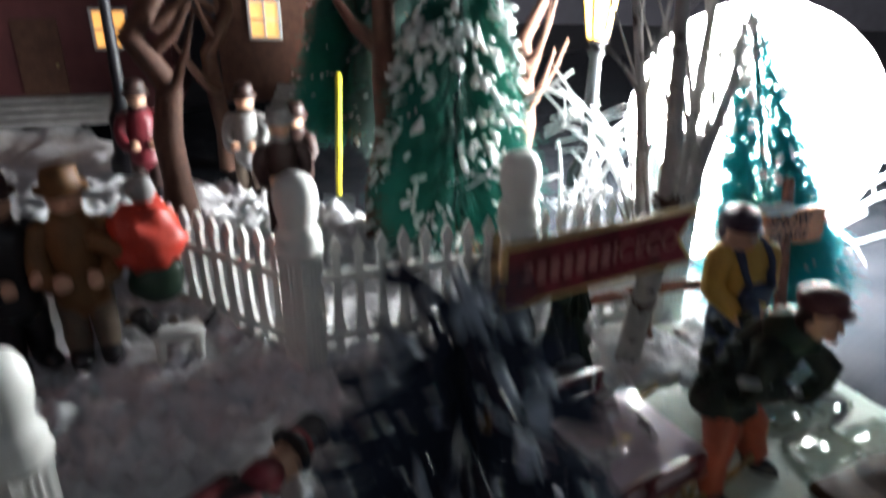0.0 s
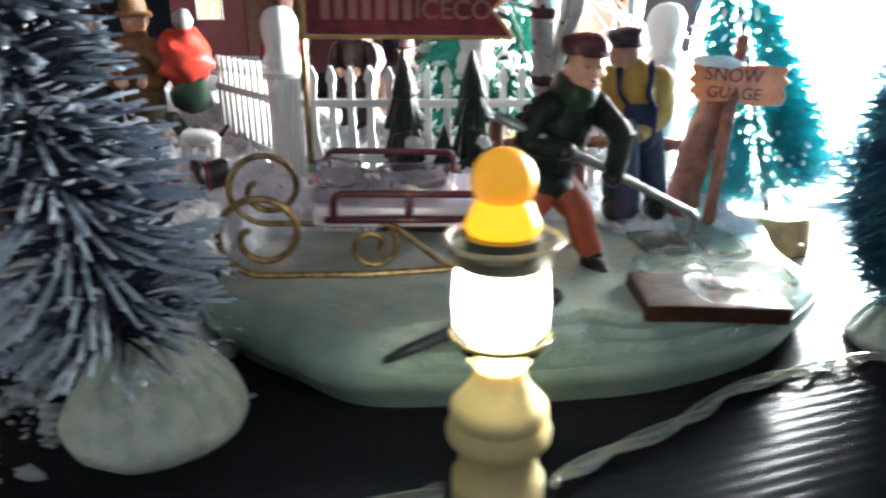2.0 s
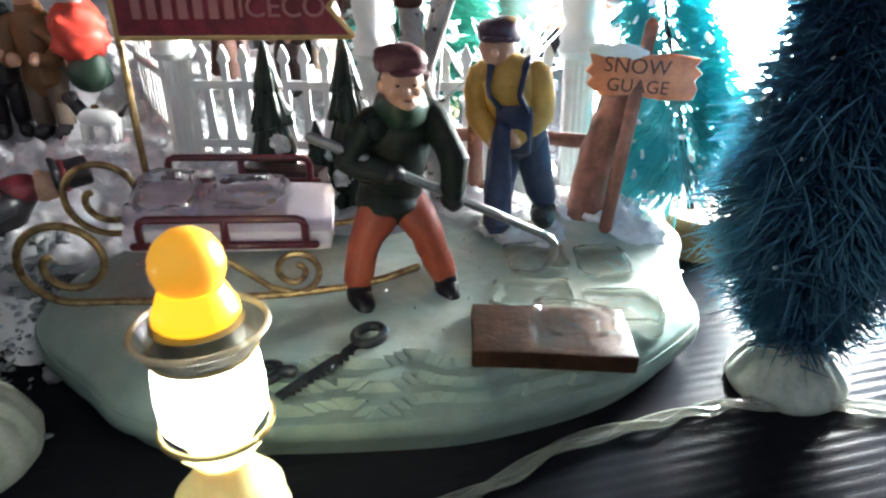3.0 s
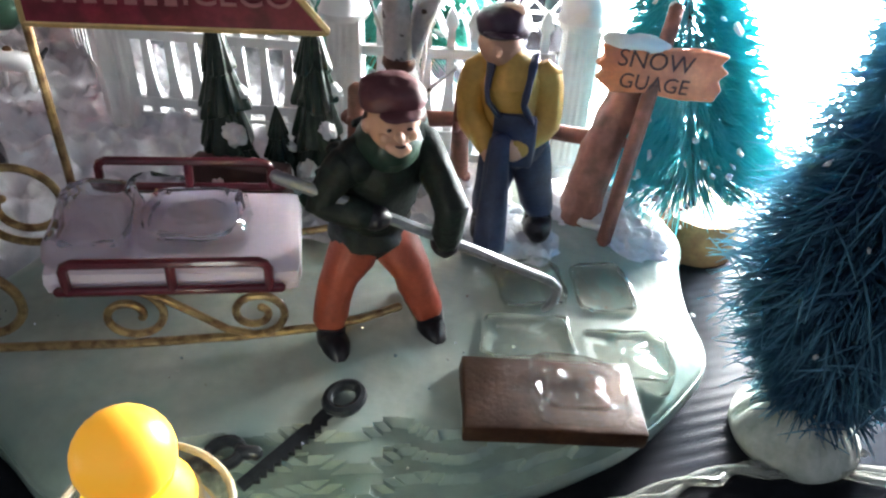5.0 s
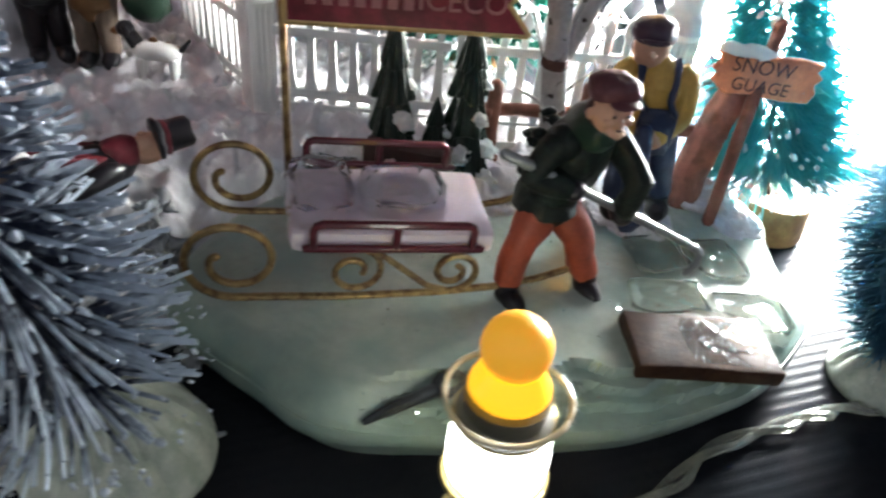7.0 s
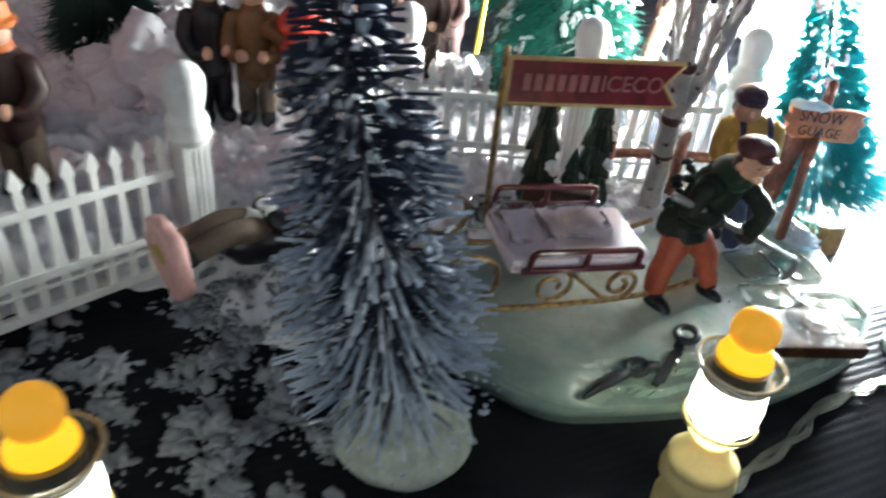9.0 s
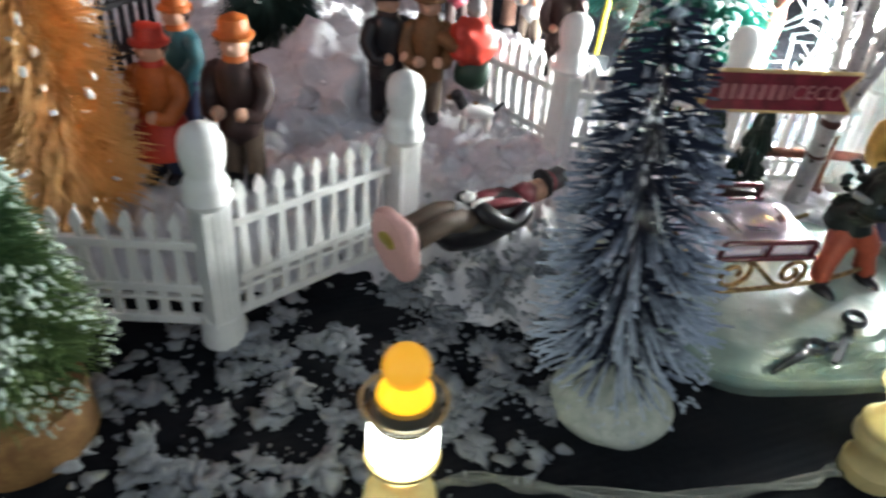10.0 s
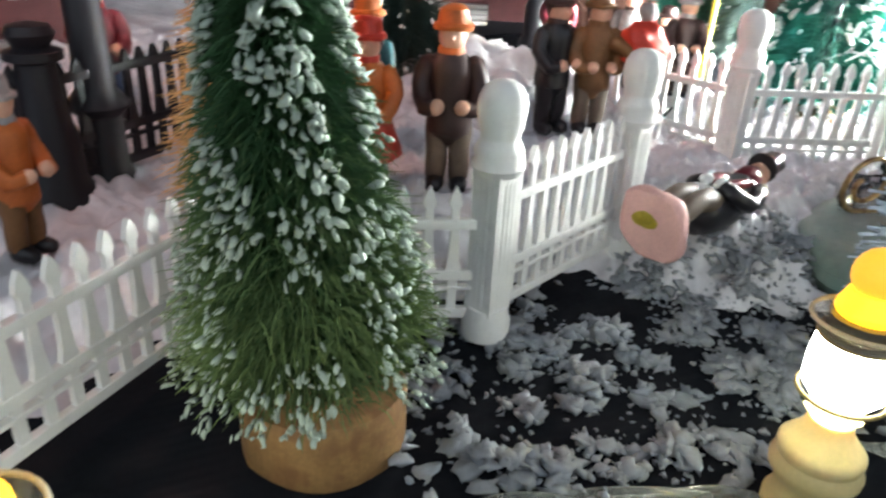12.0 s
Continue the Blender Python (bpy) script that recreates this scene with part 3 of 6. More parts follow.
def frost_and_light_by_height(m, low, high, z0, z1):
    """The moulded slab's paint: white frost on its high ground, green ice on the shelves below. Part of the brightening
    stands for the globe's light.
    """
    nt = m.node_tree
    b = nt.nodes["Principled BSDF"]
    src = b.inputs["Base Color"].links[0].from_socket
    tc = nt.nodes.new("ShaderNodeTexCoord")
    sp = nt.nodes.new("ShaderNodeSeparateXYZ")
    nt.links.new(tc.outputs["Object"], sp.inputs[0])
    nz = nt.nodes.new("ShaderNodeTexNoise")
    nz.inputs["Scale"].default_value, nz.inputs["Detail"].default_value = 45, 5
    nt.links.new(tc.outputs["Object"], nz.inputs["Vector"])
    ad = nt.nodes.new("ShaderNodeMath")
    ad.operation = "MULTIPLY_ADD"
    ad.inputs[1].default_value = 0.006
    nt.links.new(nz.outputs["Fac"], ad.inputs[0])
    nt.links.new(sp.outputs["Z"], ad.inputs[2])
    mr = nt.nodes.new("ShaderNodeMapRange")
    mr.inputs[1].default_value, mr.inputs[2].default_value = z0 + 0.003, z1 + 0.003
    nt.links.new(ad.outputs[0], mr.inputs[0])
    tint = nt.nodes.new("ShaderNodeMix")
    tint.data_type = "RGBA"
    tint.inputs["A"].default_value, tint.inputs["B"].default_value = (*low, 1), (*high, 1)
    nt.links.new(mr.outputs[0], tint.inputs["Factor"])
    mul = nt.nodes.new("ShaderNodeMix")
    mul.data_type, mul.blend_type = "RGBA", "MULTIPLY"
    mul.inputs["Factor"].default_value = 1.0
    nt.links.new(src, mul.inputs["A"])
    nt.links.new(tint.outputs["Result"], mul.inputs["B"])
    nt.links.new(mul.outputs["Result"], b.inputs["Base Color"])


frost_and_light_by_height(M_ICEBASE, (0.94, 1.06, 0.99), (1.46, 1.38, 1.32), 0.0130, 0.0205)


def ice_base():
    t = thing("ice_floe", pose(0, 0, 0), "frosted pale green resin ice slab holding the ice cutters", "figurine base")
    cx, cy = 0.135, 0.283
    pts = [Vector((x - cx, y - cy, 0)) for x, y in BASE_EDGE]
    fine = []
    n = len(pts)
    for i in range(n):
        p0, p1, p2, p3 = (pts[(i + k) % n] for k in (-1, 0, 1, 2))
        for k in range(14):
            q = k / 14
            fine.append(0.5 * ((2 * p1) + (p2 - p0) * q + (2 * p0 - 5 * p1 + 4 * p2 - p3) * q * q + (3 * p1 - p0 - 3 * p2 + p3) * q ** 3))
    bm = bmesh.new()
    levels = [0.74 * k / 40 for k in range(1, 41)] + [0.74 + 0.26 * k / 54 for k in range(1, 55)]
    rings = [[bm.verts.new((cx, cy, 0.0196))]]
    m = len(fine)
    for s in levels:
        ring = []
        for j, p in enumerate(fine):
            x, y = cx + p.x * s, cy + p.y * s
            d = p.length * (1 - s)
            k = min(1.0, d / 0.0100)
            z = 0.0115 + 0.0060 * k * (2 - k) + 0.002 * max(0.0, min(1.0, (d - 0.01) / 0.03))
            if s > 0.995:
                z = 0.0108
            # broken shelves of ice towards the front corner
            if x > 0.125:
                f = d + 0.0045 * noise.noise(Vector((x * 75, y * 75, 3))) + 0.0009 * noise.cell(Vector((x * 190, y * 190, 5)))
                w = max(0.0, min(1.0, (0.272 - y) / 0.010)) * min(1.0, (x - 0.125) / 0.012)
                shelf = 0.0106 if f < 0.0045 else 0.0130 if f < 0.0085 else 0.0152 if f < 0.0135 else z
                z += w * (min(z, shelf) - z)
            z += 0.0006 * noise.fractal(Vector((x * 45, y * 45, 1)), 0.8, 2.0, 5)
            ring.append(bm.verts.new((x, y, z)))
        rings.append(ring)
    for k, (s, z) in enumerate(((1.004, 0.0090), (1.001, 0.0066), (0.972, 0.0042), (0.950, 0.0002))):
        rings.append([bm.verts.new((cx + p.x * s, cy + p.y * s, z + 0.0006 * noise.noise(p * 80 + Vector((0, 0, k))) * (k < 3))) for p in fine])
    for j in range(m):
        bm.faces.new((rings[0][0], rings[1][j], rings[1][(j + 1) % m]))
    for a, b in zip(rings[1:], rings[2:]):
        for j in range(m):
            bm.faces.new((a[j], b[j], b[(j + 1) % m], a[(j + 1) % m]))
    bm.faces.new(rings[-1])
    part("slab", bm, M_ICEBASE, t)
    # snow heaps at the back of the slab
    for x, y, r, h in ((0.168, 0.340, 0.017, 0.006), (0.132, 0.322, 0.022, 0.008), (0.105, 0.300, 0.024, 0.010), (0.186, 0.330, 0.010, 0.003), (0.1575, 0.3105, 0.0135, 0.0052)):
        bm = bmesh.new()
        ell(bm, (x, y, base_top(x, y)[0] - 0.001), (r, r * 0.8, h), rough=0.25, sub=5)
        for v in bm.verts:
            v.co.z += 0.0022 * abs(noise.fractal(v.co * 130, 0.7, 2.0, 4)) + 0.0008 * noise.noise(v.co * 600)
        part("snow_mound", bm, M_SNOW, t, "white snow heaped behind the ice cutters")
    # glitter on the frosted surface
    verts, faces = [], []
    while len(faces) < 260:
        x, y = rng.uniform(0.05, 0.21), rng.uniform(0.205, 0.33)
        z, d = base_top(x, y)
        if d < 0.002:
            continue
        k, r = len(verts), rng.uniform(0.00016, 0.00040)
        e = Euler((rng.uniform(-0.9, 0.9), rng.uniform(-0.9, 0.9), rng.uniform(0, 6))).to_matrix()
        for q in ((r, 0, 0), (0, r, 0), (-r, 0, 0), (0, -r, 0)):
            verts.append(tuple(Vector((x, y, z + 0.0004)) + e @ Vector(q)))
        faces.append((k, k + 1, k + 2, k + 3))
    g = sheet("glitter", verts, faces, mat("silver_glitter", (0.9, 0.92, 0.95), 0.15, metal=0.9, var=0.05, bump=0), t, "silver glitter specks")
    g["kind"] = "stuff"
    return t


ice_base()


def ice_block(x, y, z, l, w, h, turn, label, material=M_ICE, tilt=0.0, rx=0.0, rough=0.0009):
    """A chipped clear block of ice: a thick uneven rim round a hollow with a smaller lump in it."""
    t = thing("ice_block", pose(x, y, z, rx, tilt, turn), label, "ice block", "cut blocks of ice")
    bm = bmesh.new()
    rings = []
    n = 26
    off = Vector((x * 300, y * 300, 0))
    for s, zz in ((0.95, 0.0), (1.0, 0.22), (1.0, 0.66), (0.95, 0.92), (0.86, 1.04), (0.76, 0.96), (0.70, 0.52), (0.62, 0.46), (0.55, 0.74), (0.46, 0.86), (0.24, 0.80), (0.0, 0.84)):
        if s == 0.0:
            rings.append([bm.verts.new((0, 0, h * zz))])
            continue
        ring = []
        for k in range(n):
            a = 2 * math.pi * (k + 0.3 * math.sin(k * 2.7 + x * 900)) / n
            c, q = math.cos(a), math.sin(a)
            v = Vector((math.copysign(abs(c) ** 0.45, c) * l / 2 * s, math.copysign(abs(q) ** 0.45, q) * w / 2 * s, h * zz))
            if zz > 0.1:
                v += rough * (noise.noise_vector(v * 190 + off) + 0.6 * noise.noise_vector(v * 460 + off))
            ring.append(bm.verts.new(v))
        rings.append(ring)
    bm.faces.new(rings[0])
    for a, b in zip(rings, rings[1:]):
        for k in range(n):
            bm.faces.new((a[k], a[(k + 1) % n], b[0]) if len(b) == 1 else (a[k], a[(k + 1) % n], b[(k + 1) % n], b[k]))
    ob = part("ice", bm, material, t)
    ob.data.set_sharp_from_angle(angle=radians(24))
    return t


IB = "cloudy cut block of ice lying in the frozen pond"


def pond_block(x, y, l, w, turn):
    """A sawn block still lying in the pond: flat worn top inside a thin raised rim."""
    t = thing("ice_block", pose(x, y, base_top(x, y)[0] - 0.0034, 0, 0, turn), IB, "ice block", "cut blocks of ice")
    bm = bmesh.new()
    rings, n, h = [], 48, 0.0052
    for s, zz in ((1.0, 0.0), (1.0, 0.80), (0.985, 0.97), (0.955, 1.0), (0.925, 0.94), (0.89, 0.78), (0.80, 0.72), (0.60, 0.80), (0.36, 0.74), (0.16, 0.80), (0.0, 0.78)):
        if s == 0.0:
            rings.append([bm.verts.new((0, 0, h * zz))])
            continue
        ring = []
        for k in range(n):
            a = 2 * math.pi * k / n
            c, q = math.cos(a), math.sin(a)
            v = Vector((math.copysign(abs(c) ** 0.32, c) * l / 2 * s, math.copysign(abs(q) ** 0.32, q) * w / 2 * s, h * zz))
            if zz > 0.1:
                v += 0.0008 * noise.noise_vector(v * 170 + Vector((x * 90, y * 90, 0))) + 0.0006 * noise.noise_vector(v * 420)
            ring.append(bm.verts.new(v))
        rings.append(ring)
    bm.faces.new(rings[0])
    for a, b in zip(rings, rings[1:]):
        for k in range(n):
            bm.faces.new((a[k], a[(k + 1) % n], b[0]) if len(b) == 1 else (a[k], a[(k + 1) % n], b[(k + 1) % n], b[k]))
    part("ice", bm, M_FROSTICE, t)


for x, y, l, w, tn in ((0.1706, 0.2946, 0.0170, 0.0180, 36), (0.1862, 0.3036, 0.0148, 0.0195, 32), (0.1778, 0.2766, 0.0208, 0.0140, 31), (0.1990, 0.2838, 0.0190, 0.0155, 26)):
    pond_block(x, y, l, w, tn)

# board with a block of ice on it
board = thing("plank_board", pose(0.1890, 0.2627, 0.0165, 5, 3.5, 30.6), "brown varnished wooden board lying on the ice", "board")
bm = bmesh.new()
box(bm, -0.0183, 0.0183, -0.0092, 0.0092, -0.0010, 0.0036, None, 0.0006)
bmesh.ops.subdivide_edges(bm, edges=bm.edges, cuts=3, use_grid_fill=True)
for v in bm.verts:
    v.co += 0.0003 * noise.noise_vector(v.co * 220)
part("plank", bm, M_BOARD, board)
ice_block(0.1935, 0.2652, 0.0198, 0.0205, 0.0165, 0.0034, 30, "clear thin block of ice lying on the board", M_THINICE, 5, 4, 0.0010)


def tool_saw():
    """A one-handed ice saw with a toothed blade and a ring grip."""
    t = thing("ice_saw", pose(0.1487, 0.2152, 0.0166, 0, -5.5, 77.6), "black toothed ice saw with a ring grip lying on the ice", "saw")
    bm = bmesh.new()
    top = [(0.0, 0.0012), (0.018, 0.0016), (0.022, 0.0020)]
    low = [(0.022, -0.0012)]
    n = 12
    for k in range(n):
        low += [(0.020 - 0.0195 * k / n, -0.0010), (0.020 - 0.0195 * (k + 0.5) / n, -0.0019)]
    prism(bm, [(0.0, -0.001)] + top + low[:-1], 0, 0.0010, pose(0, 0, 0, -90))
    part("blade", bm, M_IRON, t)
    bm = bmesh.new()
    ring = [(0.0255 + 0.0036 * math.cos(a), 0.0032 * math.sin(a), 0.0008) for a in [2 * math.pi * k / 16 for k in range(17)]]
    tube(bm, ring, 0.0012, 8)
    part("grip", bm, M_IRON, t)
    return t


def tool_tongs():
    t = thing("ice_pick", pose(0.1308, 0.2018, 0.0140, 0, -8.5, 54.5), "dark iron ice pick with a ring handle on the ice", "ice pick")
    bm = bmesh.new()
    tube(bm, [(0, 0, 0.0006), (0.006, 0.0002, 0.001), (0.0165, 0, 0.0012)], [0.0008, 0.0014, 0.0017], 8)
    part("shaft", bm, M_IRON, t)
    bm = bmesh.new()
    tube(bm, [(0.0205 + 0.0032 * math.cos(a), 0.0028 * math.sin(a), 0.0012) for a in [2 * math.pi * k / 16 for k in range(17)]], 0.0012, 8)
    tube(bm, [(0.0232, -0.001, 0.0012), (0.0262, -0.003, 0.0012)], 0.0014, 8)
    part("ring_handle", bm, M_IRON, t)
    return t


tool_saw()
tool_tongs()

# ---------------- sled ----------------
SLED = pose(0.1097, 0.2468, 0.0403, 6.5, 3.5, 39.2) @ pose(0, 0, -0.040)


def sled():
    t = thing("sled", SLED, "old brass scroll sled with dark red rails on the ice", "sled")
    for y in (-0.0165, 0.0165):
        bm = bmesh.new()
        curl = []
        for k in range(49):
            q, a = (k / 48) ** 0.55, radians(-200 + 470 * k / 48)
            curl.append((-0.0380 + (0.0036 + 0.0078 * q) * math.cos(a), 0, 0.0346 + (0.0036 + 0.0078 * q) * math.sin(a)))
        run = curl + [(-0.028, 0, 0.0232), (-0.012, 0, 0.0230), (0.010, 0, 0.0240), (0.026, 0, 0.0258), (0.036, 0, 0.0282), (0.044, 0, 0.0315)]
        tube(bm, [(x, y, z) for x, _, z in run], 0.00095, 8)
        part("runner", bm, M_GOLD, t, "brass runner curled up at the front")
        bm = bmesh.new()
        left = spiral(-0.0105, 0.0312, 0.0022, 0.0072, -380, 80, 36)
        right = spiral(0.0140, 0.0310, 0.0066, 0.0018, 265, 265 + 520, 38)
        tube(bm, [(x, y, z) for x, _, z in left] + [(-0.004, y, 0.0360), (0.002, y, 0.0312), (0.008, y, 0.0263)] + [(x, y, z) for x, _, z in right], 0.00085, 8)
        part("scroll", bm, M_GOLD, t, "brass S-scroll support")
    bm = bmesh.new()
    box(bm, -0.0258, 0.0236, -0.0158, 0.0122, 0.0354, 0.0418, None, 0.0028)
    bmesh.ops.subdivide_edges(bm, edges=bm.edges, cuts=2, use_grid_fill=True)
    for v in bm.verts:
        v.co += 0.0004 * noise.noise_vector(v.co * 150)
    part("bed", bm, M_BED, t, "pale pink slab bed")
    for y in (-0.0172, 0.0172):
        bm = bmesh.new()
        pts = [(-0.0205, y, 0.0385), (-0.0205, y, 0.0440), (-0.0200, y, 0.0452), (-0.0188, y, 0.0458), (0.0150, y, 0.0458), (0.0162, y, 0.0452), (0.0168, y, 0.0440), (0.0170, y, 0.0385)]
        tube(bm, pts, 0.0010, 8)
        tube(bm, [(-0.0224, y, 0.0388), (0.0195, y, 0.0388)], 0.0010, 8)
        tube(bm, [(-0.0015, y, 0.0388), (-0.0015, y, 0.0458)], 0.0010, 8)
        part("rail", bm, M_RAIL, t, "dark red bent rail")
    return t


sled()


def flower_crate():
    """A dark red box with a pale flower on its face, beside the pines."""
    t = thing("crate", pose(0.0985, 0.2745, 0.0160, 0, 0, 17), "dark red-brown wooden crate with a small pale flower, behind the sled", "crate")
    bm = bmesh.new()
    box(bm, -0.0125, 0.0125, -0.0035, 0.0035, 0, 0.0250, None, 0.0006)
    part("body", bm, M_BROWN, t)
    bm = bmesh.new()
    for k in range(5):
        a = 2 * math.pi * k / 5
        ell(bm, (-0.0040 + 0.0013 * math.cos(a), -0.0037, 0.0200 + 0.0013 * math.sin(a)), (0.0010, 0.0004, 0.0010), sub=1)
    part("flower", bm, M_FLOWER, t, "pale flower ornament")
    return t


flower_crate()
S3 = SLED @ Vector((-0.0180, -0.0016, 0.0418))
ice_block(S3.x, S3.y, S3.z - 0.0006, 0.0165, 0.0262, 0.0046, 40, "clear crumpled block of ice loaded on the sled", M_ICE, 3.5, 6.5, 0.0016)
S4 = SLED @ Vector((0.0018, -0.0010, 0.0418))
ice_block(S4.x, S4.y, S4.z - 0.0006, 0.0220, 0.0185, 0.0046, 38, "clear framed block of ice loaded on the sled", M_ICE, 3.5, 6.5, 0.0011)
ice_block(0.0765, 0.2665, 0.0195, 0.0190, 0.0120, 0.0125, 30, "clear lump of ice standing behind the sled", M_ICE, 0, 0, 0.0016)


def text_mesh(body, size, depth, m, material, parent, name="lettering"):
    cu = bpy.data.curves.new(name, "FONT")
    cu.body, cu.size, cu.extrude = body, size, depth
    cu.align_x, cu.align_y = "CENTER", "CENTER"
    tmp = new("tmp_text", cu)
    dg = bpy.context.evaluated_depsgraph_get()
    me = bpy.data.meshes.new_from_object(tmp.evaluated_get(dg))
    bpy.data.objects.remove(tmp)
    bpy.data.curves.remove(cu)
    me.name = name
    me.materials.clear()
    me.materials.append(material)
    ob = new(name, me)
    ob.parent = parent
    ob.matrix_basis = m
    return ob


def pennant():
    """A swallow-tailed sign board on a thin pole at the back of the sled."""
    t = thing("pennant_sign", pose(0.0826, 0.2406, 0, 0, 0, 34.6), "maroon swallow-tailed ice company sign on a thin pole", "sign")
    bm = bmesh.new()
    tube(bm, [(0, 0, 0.0405), (0.0, 0.0002, 0.070), (0.0, 0.0, 0.0975)], 0.00095, 8)
    part("pole", bm, M_GOLD, t, "thin brass pole")
    lo, hi = 0.0815, 0.0950
    bm = bmesh.new()
    m = pose(0, -0.0018, 0, 0, 1.2, 0)
    prism(bm, [(-0.001, lo), (0.0548, lo), (0.0490, (lo + hi) / 2), (0.0548, hi), (-0.001, hi)], -0.0007, 0.0007, m)
    part("board", bm, M_FLAG, t, smooth=False)
    bm = bmesh.new()
    for a, b in (((-0.001, lo), (0.0548, lo)), ((0.0548, lo), (0.0490, (lo + hi) / 2)), ((0.0490, (lo + hi) / 2), (0.0548, hi)), ((0.0548, hi), (-0.001, hi)), ((-0.001, hi), (-0.001, lo))):
        tube(bm, [m @ Vector((a[0], 0, a[1])), m @ Vector((b[0], 0, b[1]))], 0.0009, 6)
    part("border", bm, M_GILT, t, "gilt border")
    for k in range(7):
        bm = bmesh.new()
        x = 0.0035 + 0.0036 * k
        box(bm, x, x + 0.0022, -0.0012, -0.0008, 0.0857, 0.0908, m, 0.0001)
        part("letter_bar", bm, M_LETTER, t)
    text_mesh("ICECO", 0.0070, 0.0002, m @ pose(0.0385, -0.0011, 0.0882, 90), M_LETTER, t)
    return t


pennant()

# ---------------- figurines, each one painted mesh ----------------


def figurine(name, bm, mats, label, m, group=""):
    bmesh.ops.subdivide_edges(bm, edges=bm.edges, cuts=1, use_grid_fill=True, smooth=0.35)
    off = Vector((m.translation.x * 70, m.translation.y * 70, 0))
    for v in bm.verts:
        v.co += 0.00055 * noise.noise_vector(v.co * 210 + off) + 0.00030 * noise.noise_vector(v.co * 560 + off)
    ob = part(name, bm, mats)
    ob.matrix_world = m
    return tagged(ob, label, "figurine", group)


def cutter_a():
    """The stooping ice cutter in a green coat."""
    bm = bmesh.new()
    o = Vector((0.150, 0.261, 0.0))
    stand = Vector((0.1512, 0.2583, -0.0018))
    P = lambda x, y, z: Vector((x, y, z)) - o
    f, s = Vector((0.90, -0.43, 0)), Vector((0.43, 0.90, 0))
    # 0 trousers, 1 shoe, 2 coat, 3 skin, 4 cap, 5 glove, 6 collar
    hip = P(0.1432, 0.2672, 0.0450)
    for h, k, a in ((-0.0030, P(0.1405, 0.2598, 0.0365), P(0.1394, 0.2564, 0.0252)), (0.0034, P(0.1522, 0.2690, 0.0365), P(0.1550, 0.2718, 0.0252))):
        tube(bm, [hip + s * h + Vector((0, 0, -0.0012)), k, k.lerp(a, 0.5) - f * 0.0006, a], [0.0052, 0.0041, 0.0037, 0.0036], 14, 0)
    for a, d in ((P(0.1398, 0.2562, 0.0210), Vector((0.0056, -0.0046, 0))), (P(0.1554, 0.2718, 0.0210), Vector((0.0054, -0.0046, 0)))):
        tube(bm, [a + Vector((0, 0, 0.0040)), a + Vector((0, 0, 0.0010)), a + d * 0.4, a + d * 0.85 + Vector((0, 0, -0.0004))], [0.0031, 0.0033, 0.0032, 0.0024], 12, 1)
    sh = P(0.1496, 0.2628, 0.0668)
    # skirt of the coat, flared, then chest and shoulders
    tube(bm, [hip - f * 0.0010 + Vector((0, 0, -0.0012)), hip - f * 0.0010 + Vector((0, 0, 0.0020)), hip + Vector((0, 0, 0.005)), hip.lerp(sh, 0.5), hip.lerp(sh, 0.82), sh, sh + f * 0.001 + Vector((0, 0, 0.0040))],
         [0.0086, 0.0080, 0.0072, 0.0074, 0.0080, 0.0072, 0.0046], 18, 2)
    for q in (-1, 1):
        ell(bm, sh + s * 0.0062 * q + Vector((0, 0, -0.0002)), (0.0046, 0.0046, 0.0042), 2)
    rh, lh = P(0.1502, 0.2566, 0.0560), P(0.1616, 0.2660, 0.0492)
    for a, e, h in ((sh - s * 0.0076, P(0.1428, 0.2520, 0.0585), rh), (sh + s * 0.0076, P(0.1642, 0.2630, 0.0590), lh)):
        tube(bm, [a, a.lerp(e, 0.5) + Vector((0, 0, 0.0008)), e, e.lerp(h, 0.5), h], [0.0038, 0.0034, 0.0032, 0.0029, 0.0027], 12, 2)
        ell(bm, h + (h - e).normalized() * 0.0008, (0.0032, 0.0030, 0.0028), 5)
    # creases of the sleeves and coat
    for q in range(26):
        a, zz = 2 * math.pi * q * 0.381, 0.006 + 0.016 * ((q * 7) % 26) / 26
        c = hip + Vector((0.0074 * math.cos(a), 0.0074 * math.sin(a), zz))
        ell(bm, c, (0.0022, 0.0022, 0.0011), 2, Euler((0.3 * math.sin(q), 0.4 * math.cos(q * 2), a)).to_matrix(), 1)
    head = P(0.1555, 0.2560, 0.0768)
    tilt = Vector((0.76, -0.65, 0)).to_track_quat("-Y", "Z").to_matrix() @ Euler((radians(3), 0, 0)).to_matrix()
    H = lambda x, y, z: head + tilt @ Vector((x, y, z))
    ell(bm, head, (0.0043, 0.0045, 0.0050), 3, tilt, 3)
    ell(bm, H(0, -0.0045, -0.0009), (0.0009, 0.0013, 0.0011), 3, tilt)
    ell(bm, H(0, -0.0033, -0.0034), (0.0022, 0.0016, 0.0014), 3, tilt)
    ell(bm, H(0, -0.0043, -0.0026), (0.0011, 0.0005, 0.0002), 7, tilt, 1)
    for q in (-1, 1):
        ell(bm, H(0.0018 * q, -0.0040, 0.0003), (0.0006, 0.0005, 0.0003), 7, tilt, 1)
        ell(bm, H(0.0024 * q, -0.0034, -0.0012), (0.0012, 0.0010, 0.0010), 3, tilt, 1)
        ell(bm, H(0.0043 * q, 0.0004, -0.0006), (0.0007, 0.0011, 0.0014), 3, tilt, 1)
    ell(bm, H(0, 0.0013, -0.0004), (0.0046, 0.0041, 0.0046), 7, tilt)
    tube(bm, [H(0, 0.0012, -0.0040), sh + f * 0.001 + Vector((0, 0, 0.0024))], [0.0044, 0.0062], 14, 6)
